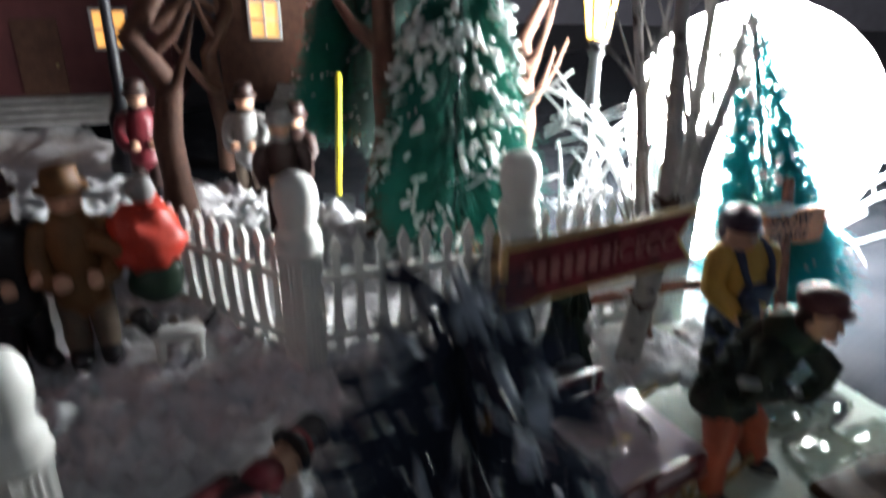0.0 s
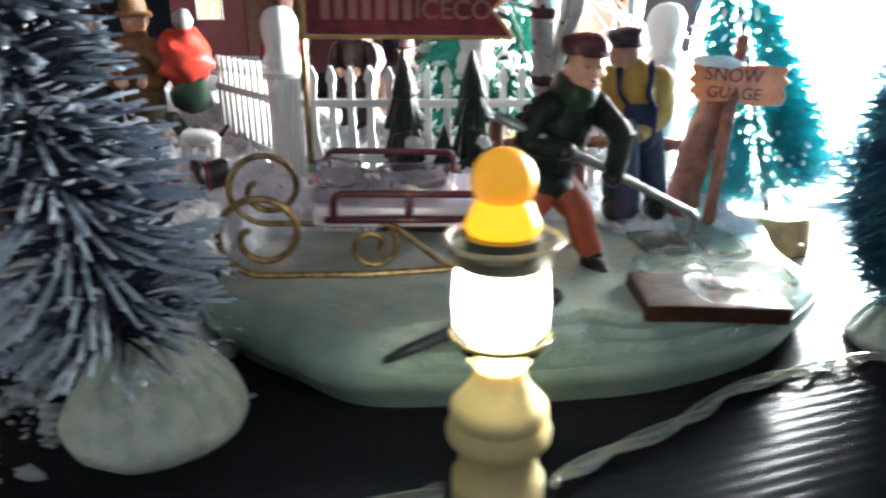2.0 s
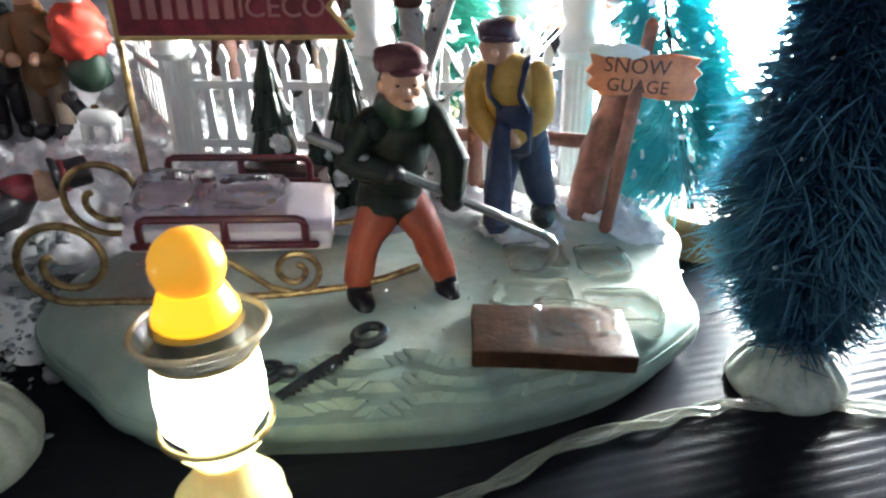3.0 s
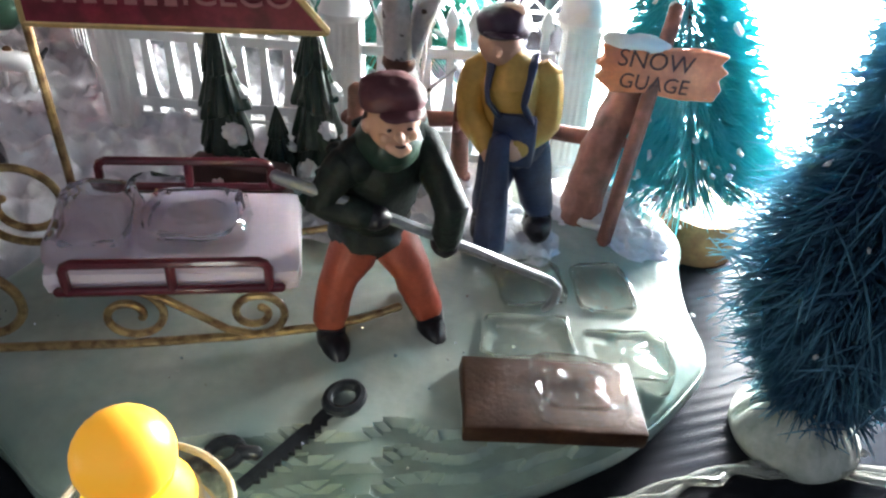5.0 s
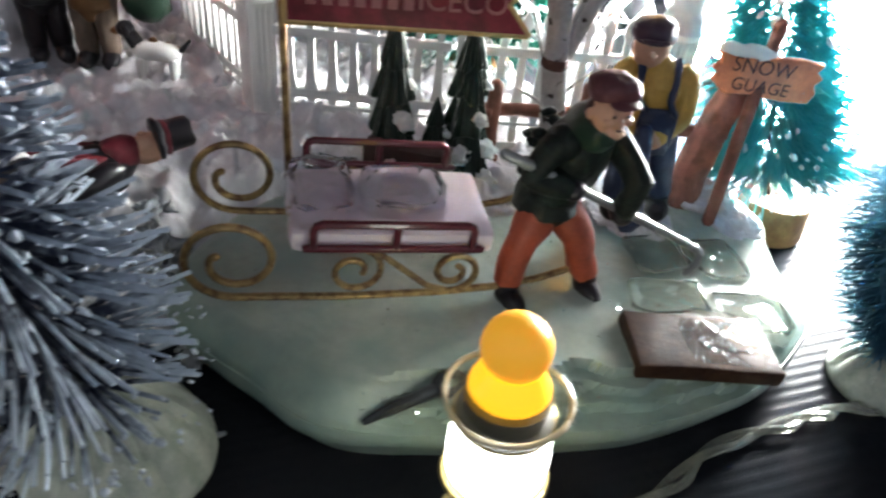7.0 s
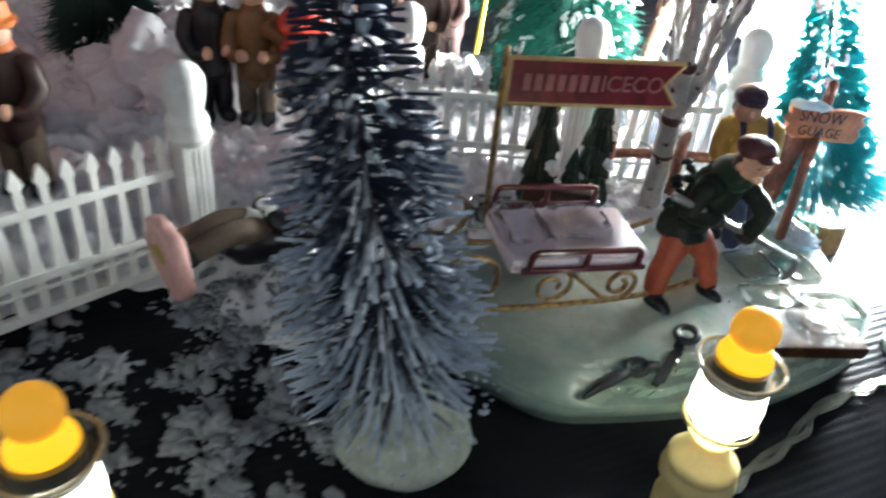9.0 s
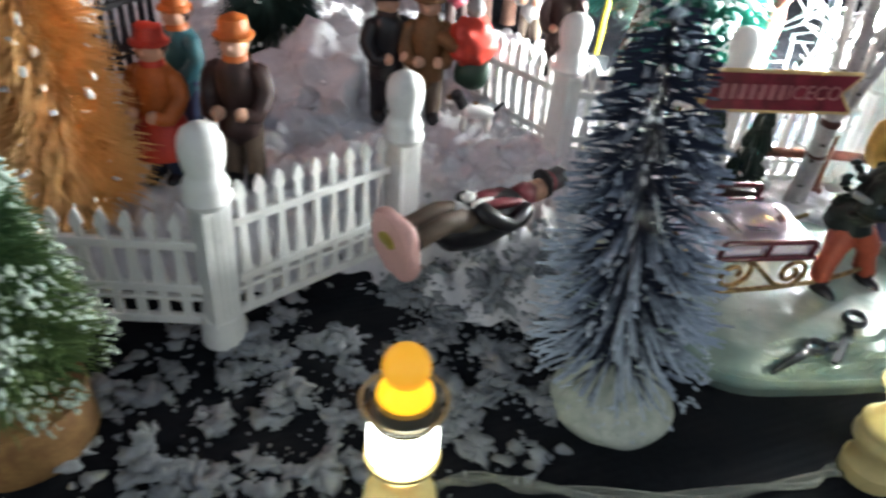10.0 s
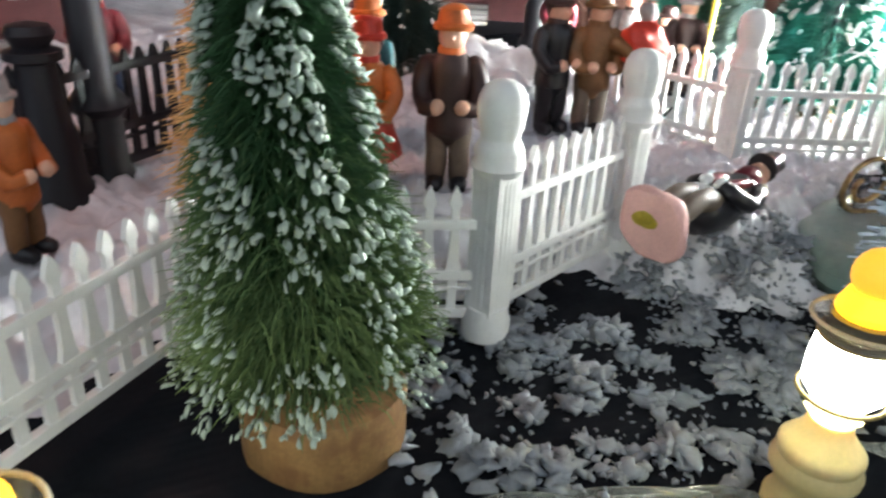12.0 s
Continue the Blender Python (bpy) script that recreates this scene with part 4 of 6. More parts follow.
    cap = Matrix.Translation(H(0, 0.0008, 0.0026)) @ Euler((radians(-5), 0, 0)).to_matrix().to_4x4() @ tilt.to_4x4()
    lathe(bm, [(0.0, -0.0002), (0.0051, 0.0), (0.0055, 0.0008), (0.0057, 0.0018), (0.0055, 0.0030), (0.0045, 0.0042), (0.0028, 0.0049), (0.0008, 0.0052), (0, 0.0052)], 20, cap, 4)
    ell(bm, H(0, -0.0044, 0.0030), (0.0038, 0.0021, 0.0006), 4, tilt @ Euler((radians(4), 0, 0)).to_matrix())
    return figurine("figurine", bm, [M_RUST, M_SHOE, M_DKGREEN, M_SKIN, M_CAP, M_SHOE, M_GREENDK, M_BROWN], "stooping ice cutter figurine in dark green coat and rust trousers", Matrix.Translation(stand), "ice cutters")


cutter_a()

pike = thing("pike_pole", pose(0, 0, 0), "long grey hooked pike pole held by the ice cutter", "pike pole")
bm = bmesh.new()
tube(bm, [(0.1384, 0.2434, 0.0635), (0.1522, 0.2549, 0.0545), (0.1660, 0.2665, 0.0452), (0.1795, 0.2770, 0.0362)], [0.0013, 0.0012, 0.0012, 0.0011], 8)
part("pole", bm, M_POLE, pike)
bm = bmesh.new()
tube(bm, [(0.1795, 0.2770, 0.0362), (0.1811, 0.2781, 0.0350), (0.1820, 0.2788, 0.0336), (0.1821, 0.2791, 0.0318), (0.1817, 0.2791, 0.0298), (0.1808, 0.2789, 0.0280), (0.1798, 0.2787, 0.0267)], [0.0011, 0.0011, 0.0011, 0.0011, 0.0011, 0.0010, 0.0007], 8)
part("hook", bm, M_POLE, pike, "curved metal hook")


def cutter_b():
    """The worker in a yellow shirt and navy dungarees with a long ice chisel."""
    bm = bmesh.new()
    o = Vector((0.1575, 0.3080, 0.0))
    P = lambda x, y, z: Vector((x, y, z)) - o
    hip = P(0.1575, 0.3085, 0.0490)
    tube(bm, [hip + Vector((-0.0030, -0.001, 0)), P(0.1535, 0.3055, 0.037), P(0.1530, 0.3045, 0.0300)], [0.0050, 0.0043, 0.0038], 12, 0)
    tube(bm, [hip + Vector((0.0030, 0.001, 0)), P(0.1625, 0.3110, 0.037), P(0.1640, 0.3130, 0.0300)], [0.0050, 0.0043, 0.0038], 12, 0)
    for a in (P(0.1530, 0.3045, 0.0262), P(0.1640, 0.3128, 0.0262)):
        tube(bm, [a + Vector((0, 0, 0.003)), a, a + Vector((0.0022, -0.0048, -0.0004))], [0.0036, 0.0039, 0.0032], 10, 1)
    sh = P(0.1560, 0.3050, 0.0675)
    tube(bm, [hip + Vector((0, 0, -0.002)), hip + Vector((0, 0, 0.005))], [0.0074, 0.0072], 14, 0)
    tube(bm, [hip + Vector((0, 0, 0.003)), (hip + sh) / 2, sh, sh + Vector((0, -0.001, 0.0035))], [0.0070, 0.0072, 0.0080, 0.0045], 14, 2)
    f = Vector((0.30, -0.95, 0)).normalized()
    s = Vector((0.95, 0.30, 0))
    # bib and braces
    turned = Matrix.Translation(hip) @ Vector((-f.x, -f.y, 0)).to_track_quat("Y", "Z").to_matrix().to_4x4()
    vs = box(bm, -0.0050, 0.0050, -0.0088, -0.0066, -0.0020, 0.0112, None, 0.0007)
    for v in vs:
        v.co.y += 62 * v.co.x * v.co.x - 0.0013 - 0.16 * max(0.0, v.co.z)
    bmesh.ops.transform(bm, matrix=turned, verts=vs)
    tube(bm, [hip + Vector((0, 0, 0.001)), hip + Vector((0, 0, 0.0068))], [0.0076, 0.0074], 14, 0)
    for k in (-1, 1):
        tube(bm, [hip + f * 0.0102 + s * 0.0036 * k + Vector((0, 0, 0.0105)), sh + f * 0.0086 + s * 0.0038 * k + Vector((0, 0, -0.004)), sh + f * 0.0066 + s * 0.0044 * k, sh + s * 0.0048 * k + Vector((0, 0, 0.0044)), sh - f * 0.0064 + s * 0.003 * k + Vector((0, 0, -0.002))], 0.0013, 6, 0, 0.6)
    h1, h2 = P(0.1555, 0.2985, 0.0500), P(0.1600, 0.2995, 0.0515)
    for k, h in ((-1, h1), (1, h2)):
        e = sh + s * 0.0088 * k + f * 0.001 + Vector((0, 0, -0.0110))
        tube(bm, [sh + s * 0.0072 * k + Vector((0, 0, 0.0006)), (sh + s * 0.0082 * k + e) / 2, e, (e + h) / 2, h], [0.0040, 0.0038, 0.0036, 0.0032, 0.0027], 10, 2)
        ell(bm, h, 0.0029, 3)
    head = P(0.1534, 0.3035, 0.0742)
    ell(bm, head, (0.0050, 0.0052, 0.0058), 3, sub=3)
    ell(bm, head + f * 0.0054 + Vector((0, 0, -0.0006)), 0.0012, 3)
    tube(bm, [head + Vector((0, 0, -0.005)), sh + Vector((0, 0, 0.002))], 0.0034, 10, 3)
    lathe(bm, [(0.0, -0.0004), (0.0055, -0.0004), (0.0060, 0.0008), (0.0059, 0.0030), (0.0048, 0.0046), (0.0020, 0.0054), (0, 0.0055)], 18, Matrix.Translation(head + Vector((0, 0, 0.0024)) - f * 0.0010) @ pose(0, 0, 0, 4, 0, 15), 4)
    ell(bm, head - f * 0.0016 + Vector((0, 0, 0.0004)), (0.0054, 0.0050, 0.0050), 4)
    ell(bm, head + f * 0.0050 + Vector((0, 0, 0.0030)), (0.0042, 0.0022, 0.0007), 4, Euler((radians(-6), 0, radians(15))).to_matrix())
    # long chisel between the hands
    tube(bm, [P(0.1580, 0.2970, 0.0545), P(0.1590, 0.2940, 0.0430), P(0.1612, 0.2890, 0.0300)], [0.0026, 0.0034, 0.0038], 10, 5)
    return figurine("figurine", bm, [M_NAVY, M_SHOE, M_YEL, M_SKIN, M_DKCAP, M_NAVY], "ice worker figurine in mustard shirt, navy dungarees and dark cap", Matrix.Translation(o), "ice cutters")


cutter_b()


def person(x, y, turn, h, coat, legs, hat, label, skirt=None, z=None, pack=None, hair=None, bend=0.0):
    """A small painted figurine that faces its own -y."""
    k = h / 0.066
    bm = bmesh.new()
    V = lambda a, b, c: Vector((a * k, b * k, c * k))
    for s in (-1, 1):
        tube(bm, [V(0.0038 * s, 0, 0.028), V(0.0042 * s, -0.001, 0.015), V(0.0044 * s, 0, 0.004)], [0.0046 * k, 0.0040 * k, 0.0036 * k], 10, 1)
        tube(bm, [V(0.0044 * s, 0.001, 0.0025), V(0.0048 * s, -0.0062, 0.0018)], [0.0034 * k, 0.0029 * k], 10, 4)
    if skirt:
        lathe(bm, [(0, 0.014 * k), (0.0135 * k, 0.014 * k), (0.0112 * k, 0.022 * k), (0.0066 * k, 0.034 * k), (0, 0.036 * k)], 16, None, 5, 0.05)
    tube(bm, [V(0, 0, 0.022), V(0, 0.0005, 0.030), V(0, 0.0005, 0.040), V(0, -bend, 0.0475), V(0, -bend, 0.0515)], [0.0084 * k, 0.0080 * k, 0.0080 * k, 0.0076 * k, 0.0040 * k], 14, 0)
    for s in (-1, 1):
        tube(bm, [V(0.0076 * s, -bend, 0.0470), V(0.0108 * s, -0.001, 0.0390), V(0.0085 * s, -0.0075, 0.0320), V(0.0050 * s, -0.0105, 0.0330)], [0.0038 * k, 0.0036 * k, 0.0032 * k, 0.0028 * k], 10, 0)
        ell(bm, V(0.0046 * s, -0.0110, 0.0332), 0.0028 * k, 3)
    ell(bm, V(0, -0.0006 - bend, 0.0565), (0.0052 * k, 0.0054 * k, 0.0060 * k), 3)
    tube(bm, [V(0, -bend, 0.0475), V(0, -bend, 0.0525)], 0.0048 * k, 12, 6)
    ell(bm, V(0, -0.0058 - bend, 0.0560), 0.0012 * k, 3, None, 1)
    ell(bm, V(0, 0.0014 - bend, 0.0575), (0.0056 * k, 0.0052 * k, 0.0058 * k), 7)
    lathe(bm, [(0, 0.0585 * k), (0.0072 * k, 0.0585 * k), (0.0074 * k, 0.0600 * k), (0.0058 * k, 0.0608 * k), (0.0050 * k, 0.0655 * k), (0, 0.0668 * k)], 16, Matrix.Translation(V(0, -bend, 0)), 2)
    if pack:
        ell(bm, V(0.0205, -0.0053, 0.0425), (0.0115 * k, 0.0095 * k, 0.0120 * k), 8, None, 3, 0.25)
        tube(bm, [V(0.0230, -0.0053, 0.0430), V(0.0320, -0.0056, 0.0392)], [0.0075 * k, 0.0022 * k], 12, 8)
        ell(bm, V(0.0220, -0.0050, 0.0275), (0.0085 * k, 0.0075 * k, 0.0095 * k), 9, None, 2, 0.35)
        ell(bm, V(0.0215, -0.0045, 0.0570), (0.0042 * k, 0.0042 * k, 0.0046 * k), 10, None, 2, 0.2)
        tube(bm, [V(0.0060, -0.0060, 0.0440), V(0.0130, -0.0095, 0.0400)], [0.0038 * k, 0.0032 * k], 10, 0)
    z = snow_z(x, y) if z is None else z
    return figurine("figurine", bm, [coat, legs, hat, M_SKIN, M_SHOE, skirt or coat, hat, hair or M_BROWN, pack or coat, M_GREENDK, M_GREYP], label, pose(x, y, z, 0, 0, turn), "villagers")


person(-0.043, 0.291, 30, 0.064, M_TAN, M_KHAKI, M_TAN, "villager figurine in a tan coat carrying a red and green bundle", pack=M_RED)
person(-0.060, 0.283, 55, 0.064, M_SHOE, M_SHOE, M_BROWN, "villager figurine in a long black coat beside the tan one")
person(-0.080, 0.203, 20, 0.068, M_BROWN, M_KHAKI, M_ORANGE, "man figurine in dark brown coat, khaki trousers and orange hat")
person(-0.107, 0.188, 10, 0.064, M_ORANGE, M_NAVY, M_RED, "girl figurine in orange top and full red skirt", skirt=M_RED)
person(-0.122, 0.218, -10, 0.064, M_TEALP, M_NAVY, M_ORANGE, "child figurine in a teal coat with an orange hat")
person(-0.172, 0.0905, 100, 0.054, M_ORANGE, M_TAN, M_GREYP, "carver figurine in an orange coat with a grey hood", hair=M_GREYP)
person(-0.011, 0.397, 20, 0.060, M_BROWN, M_BROWN, M_GREYP, "villager figurine in a dark brown coat standing in the snow")
person(-0.052, 0.470, 5, 0.062, M_GREYP, M_KHAKI, M_BROWN, "villager figurine in a grey coat and brown hat")
person(-0.028, 0.480, -20, 0.062, M_BROWN, M_BROWN, M_BROWN, "villager figurine in a brown coat and hat")
person(-0.095, 0.440, 30, 0.060, M_MAROON, M_BROWN, M_BROWN, "villager figurine in a maroon coat beside the steps")
person(-0.235, 0.190, 60, 0.060, M_MAROON, M_NAVY, M_RED, "villager figurine in a maroon coat behind the black fence")


def fallen_figure():
    """A figurine lying on its back with the rounded square base tipped up; its y points to the sky."""
    bm = bmesh.new()
    rings = []
    for q, z in ((0.93, 0.0), (1.0, 0.0010), (1.0, 0.0038), (0.92, 0.0052)):
        ring = []
        for k in range(40):
            a = 2 * math.pi * k / 40
            c, d = math.cos(a), math.sin(a)
            r = 0.0153 * q * (1 + 0.05 * math.sin(2 * a + 0.6))
            ring.append(bm.verts.new((math.copysign(abs(c) ** 0.72, c) * r, math.copysign(abs(d) ** 0.72, d) * r, z)))
        rings.append(ring)
    bm.faces.new(rings[0])
    bm.faces.new(rings[-1])
    for a, b in zip(rings, rings[1:]):
        for k in range(40):
            bm.faces.new((a[k], a[(k + 1) % 40], b[(k + 1) % 40], b[k]))
    lathe(bm, [(0.0, -0.0003), (0.0048, -0.0003), (0.0046, 0.0004), (0, 0.0004)], 20, Matrix.Translation((0.0022, 0.0018, 0)) @ Matrix.Diagonal((1.25, 0.72, 1, 1)), 1)
    plate = set(bm.verts)
    # bent knees, coat, lapels, arms, head and hat
    for q in (-1, 1):
        tube(bm, [(0.0050 * q, 0.0010, 0.0050), (0.0052 * q, 0.0036, 0.0140), (0.0050 * q, 0.0048, 0.0215), (0.0042 * q, 0.0005, 0.0310)], [0.0042, 0.0047, 0.0049, 0.0050], 14, 3)
        ell(bm, (0.0056 * q, 0.0012, 0.0072), (0.0046, 0.0050, 0.0030), 2)
    ell(bm, (0.0010, 0.0042, 0.0290), (0.0070, 0.0036, 0.0036), 5, None, 2, 0.25)
    tube(bm, [(0, -0.0030, 0.0240), (0, -0.0050, 0.0320), (0, -0.0056, 0.0430), (0, -0.0030, 0.0540), (0, 0.0005, 0.0590)], [0.0098, 0.0112, 0.0108, 0.0092, 0.0050], 18, 2)
    for q in (-1, 1):
        ell(bm, (0.0042 * q, 0.0042, 0.0450), (0.0040, 0.0024, 0.0100), 4, Euler((0.25, 0, 0.2 * q)).to_matrix(), 2)
        tube(bm, [(0.0090 * q, -0.0010, 0.0540), (0.0125 * q, -0.0030, 0.0440), (0.0100 * q, 0.0040, 0.0360), (0.0045 * q, 0.0072, 0.0345)], [0.0042, 0.0040, 0.0036, 0.0030], 12, 2)
        ell(bm, (0.0038 * q, 0.0078, 0.0345), 0.0028, 5)
    ell(bm, (0, 0.0052, 0.0395), (0.0020, 0.0014, 0.0045), 5)
    tube(bm, [(0, 0.0004, 0.0560), (0, 0.0016, 0.0605)], [0.0066, 0.0058], 14, 4)
    ell(bm, (0, 0.0006, 0.0650), (0.0054, 0.0056, 0.0062), 6, None, 3)
    ell(bm, (0, 0.0066, 0.0640), (0.0010, 0.0010, 0.0012), 6, None, 1)
    hat = Matrix.Translation((0, -0.0004, 0.0012)) @ Euler((radians(-3), 0, 0)).to_matrix().to_4x4()
    lathe(bm, [(0, 0.0660), (0.0074, 0.0660), (0.0076, 0.0670), (0.0060, 0.0680), (0.0058, 0.0745), (0.0054, 0.0757), (0, 0.0760)], 18, hat, 2)
    lathe(bm, [(0.0, 0.0682), (0.0062, 0.0682), (0.0061, 0.0695), (0, 0.0695)], 18, hat, 4)
    for v in bm.verts:
        if v not in plate:
            v.co.x, v.co.y = v.co.x * 0.78, v.co.y * 0.80
    d = Vector((0.475, 0.875, 0.05)).normalized()
    m = Matrix.Translation((0.0003, 0.1800, 0.0305)) @ d.to_track_quat("Z", "Y").to_matrix().to_4x4() @ Matrix.Diagonal((1, 1, 1.06, 1))
    return figurine("figurine", bm, [M_PINKD, M_SEAL, M_SHOE, M_LEG, M_MAROON, M_WHITE, M_SKIN], "toppled figurine in a black and maroon coat showing its pink base", m)


fallen_figure()


def toy_dog():
    """A small spotted dog ornament, one painted mesh."""
    bm = bmesh.new()
    tube(bm, [(-0.006, 0, 0.0095), (0, 0, 0.0105), (0.006, 0, 0.0105)], [0.0034, 0.0036, 0.0038], 12, 0)
    for x in (-0.0058, 0.0058):
        for y in (-0.0020, 0.0020):
            tube(bm, [(x, y, 0.008), (x + 0.0004, y, 0.0012)], [0.0017, 0.0013], 8, 0)
    tube(bm, [(0.0065, 0, 0.0125), (0.0090, 0, 0.0165)], [0.0028, 0.0026], 10, 2)
    ell(bm, (0.0100, 0, 0.0180), (0.0034, 0.0029, 0.0030), 2)
    ell(bm, (0.0132, 0, 0.0170), (0.0020, 0.0014, 0.0014), 1)
    for y in (-0.0028, 0.0028):
        ell(bm, (0.0092, y, 0.0178), (0.0013, 0.0007, 0.0024), 2)
    tube(bm, [(-0.0085, 0, 0.0110), (-0.0120, 0, 0.0150)], [0.0011, 0.0006], 8, 2)
    for x, y, z in ((-0.003, -0.0031, 0.0115), (0.002, -0.0034, 0.0100), (-0.006, -0.0028, 0.0105), (0.001, 0.0, 0.0140)):
        ell(bm, (x, y, z), (0.0017, 0.0009, 0.0015), 1)
    ob = part("toy_dog", bm, [M_WHITE, M_TAN, M_SHOE])
    ob.matrix_world = pose(-0.016, 0.293, snow_z(-0.016, 0.293) - 0.0005, 0, 0, -150)
    tagged(ob, "small black, tan and white dog ornament in the snow", "ornament")


toy_dog()

# ---------------- small scenery on the ice slab ----------------


def resin_pine(x, y, z, h, r, label, seed):
    """A small moulded pine with drooping tiers and snow on its boughs."""
    t = thing("resin_pine", pose(x, y, z), label, "miniature tree", "moulded pines behind the sled")
    rr = random.Random(seed)
    bm = bmesh.new()
    n = 66
    for i, (zb, th, rad) in enumerate(((0.00, 0.42, 1.0), (0.22, 0.36, 0.80), (0.40, 0.34, 0.66), (0.58, 0.30, 0.56), (0.75, 0.25, 0.40))):
        rings = []
        for q, f in ((0.10, 1.0), (0.34, 0.80), (0.62, 0.50), (0.84, 0.22), (0.98, 0.05), (1.0, -0.03), (0.86, -0.06), (0.45, 0.02)):
            ring = []
            for k in range(n):
                a = 2 * math.pi * k / n
                c, s = math.cos(a), math.sin(a)
                lob = noise.noise(Vector((c * 1.6, s * 1.6, seed * 5 + i * 3.3)))
                fold = math.sin(13 * a + 5 * noise.noise(Vector((c * 2, s * 2, f * 1.2 + i))) + i * 2)
                r2 = r * rad * q * (1 + 0.34 * lob * q + 0.10 * fold * min(1.0, q * 1.4))
                ring.append(bm.verts.new((r2 * c, r2 * s, h * (zb + th * f) - 0.05 * h * lob * q)))
            rings.append(ring)
        for a, b in zip(rings, rings[1:]):
            for k in range(n):
                bm.faces.new((a[k], a[(k + 1) % n], b[(k + 1) % n], b[k]))
        bm.faces.new(rings[0])
        bm.faces.new(rings[-1])
    part("crown", bm, M_PINE, t)
    bm = bmesh.new()
    tube(bm, [(0, 0, -0.002), (0, 0, h * 0.95), (0, 0, h)], [r * 0.3, r * 0.08, 0.0004], 8)
    part("trunk", bm, M_PINE, t)
    for k, (f, a) in enumerate(((0.26, -1.3), (0.27, 0.1), (0.46, -0.5), (0.62, 0.6), (0.10, -0.2))):
        bm = bmesh.new()
        rad = r * (0.92 if f < 0.2 else 0.62 if f < 0.5 else 0.42)
        w = r * rr.uniform(0.26, 0.40)
        ell(bm, (rad * math.cos(a), rad * math.sin(a), h * f + 0.001), (w, w * 0.75, w * 0.6), 0, Euler((0, 0.5, a)).to_matrix(), 3, 0.5)
        for v in bm.verts:
            v.co += 0.0004 * noise.noise_vector(v.co * 500)
        part("snow_lump", bm, M_FLOCK, t, "lump of white snow")
    return t


resin_pine(0.0888, 0.2815, 0.0195, 0.0560, 0.0098, "dark green moulded pine with snow lumps behind the sled", 1)
resin_pine(0.1060, 0.2965, 0.0200, 0.0545, 0.0104, "dark green moulded pine with snow on its boughs", 2)
resin_pine(0.1000, 0.2880, 0.0195, 0.032, 0.0066, "small dark green moulded pine between two taller ones", 3)


def log_fence():
    """A low rail of two logs on stub posts behind the workers."""
    t = thing("log_fence", pose(0, 0, 0), "low rustic fence of brown logs behind the ice cutters", "log fence")
    for x, y, h in ((0.1090, 0.3105, 0.051), (0.1350, 0.3240, 0.053)):
        bm = bmesh.new()
        tube(bm, [(x, y, 0.018), (x - 0.0005, y, 0.018 + (h - 0.018) * 0.5), (x, y, h)], [0.0030, 0.0026, 0.0024], 10)
        for k in range(3):
            ell(bm, (x + 0.0022 * math.cos(k * 2.2), y + 0.0022 * math.sin(k * 2.2), 0.026 + 0.008 * k), (0.0013, 0.0013, 0.0018), rough=0.3)
        part("post", bm, M_WOOD, t)
    for a, b in (((0.103, 0.3135, 0.040), (0.1355, 0.3285, 0.0420)), ((0.1330, 0.3270, 0.0420), (0.1760, 0.3400, 0.0415))):
        bm = bmesh.new()
        a, b = Vector(a), Vector(b)
        tube(bm, [a, a.lerp(b, 0.35) + Vector((0, 0, 0.0006)), a.lerp(b, 0.7), b], [0.0023, 0.0021, 0.0023, 0.0020], 10)
        part("rail", bm, M_WOOD, t)
    return t


log_fence()


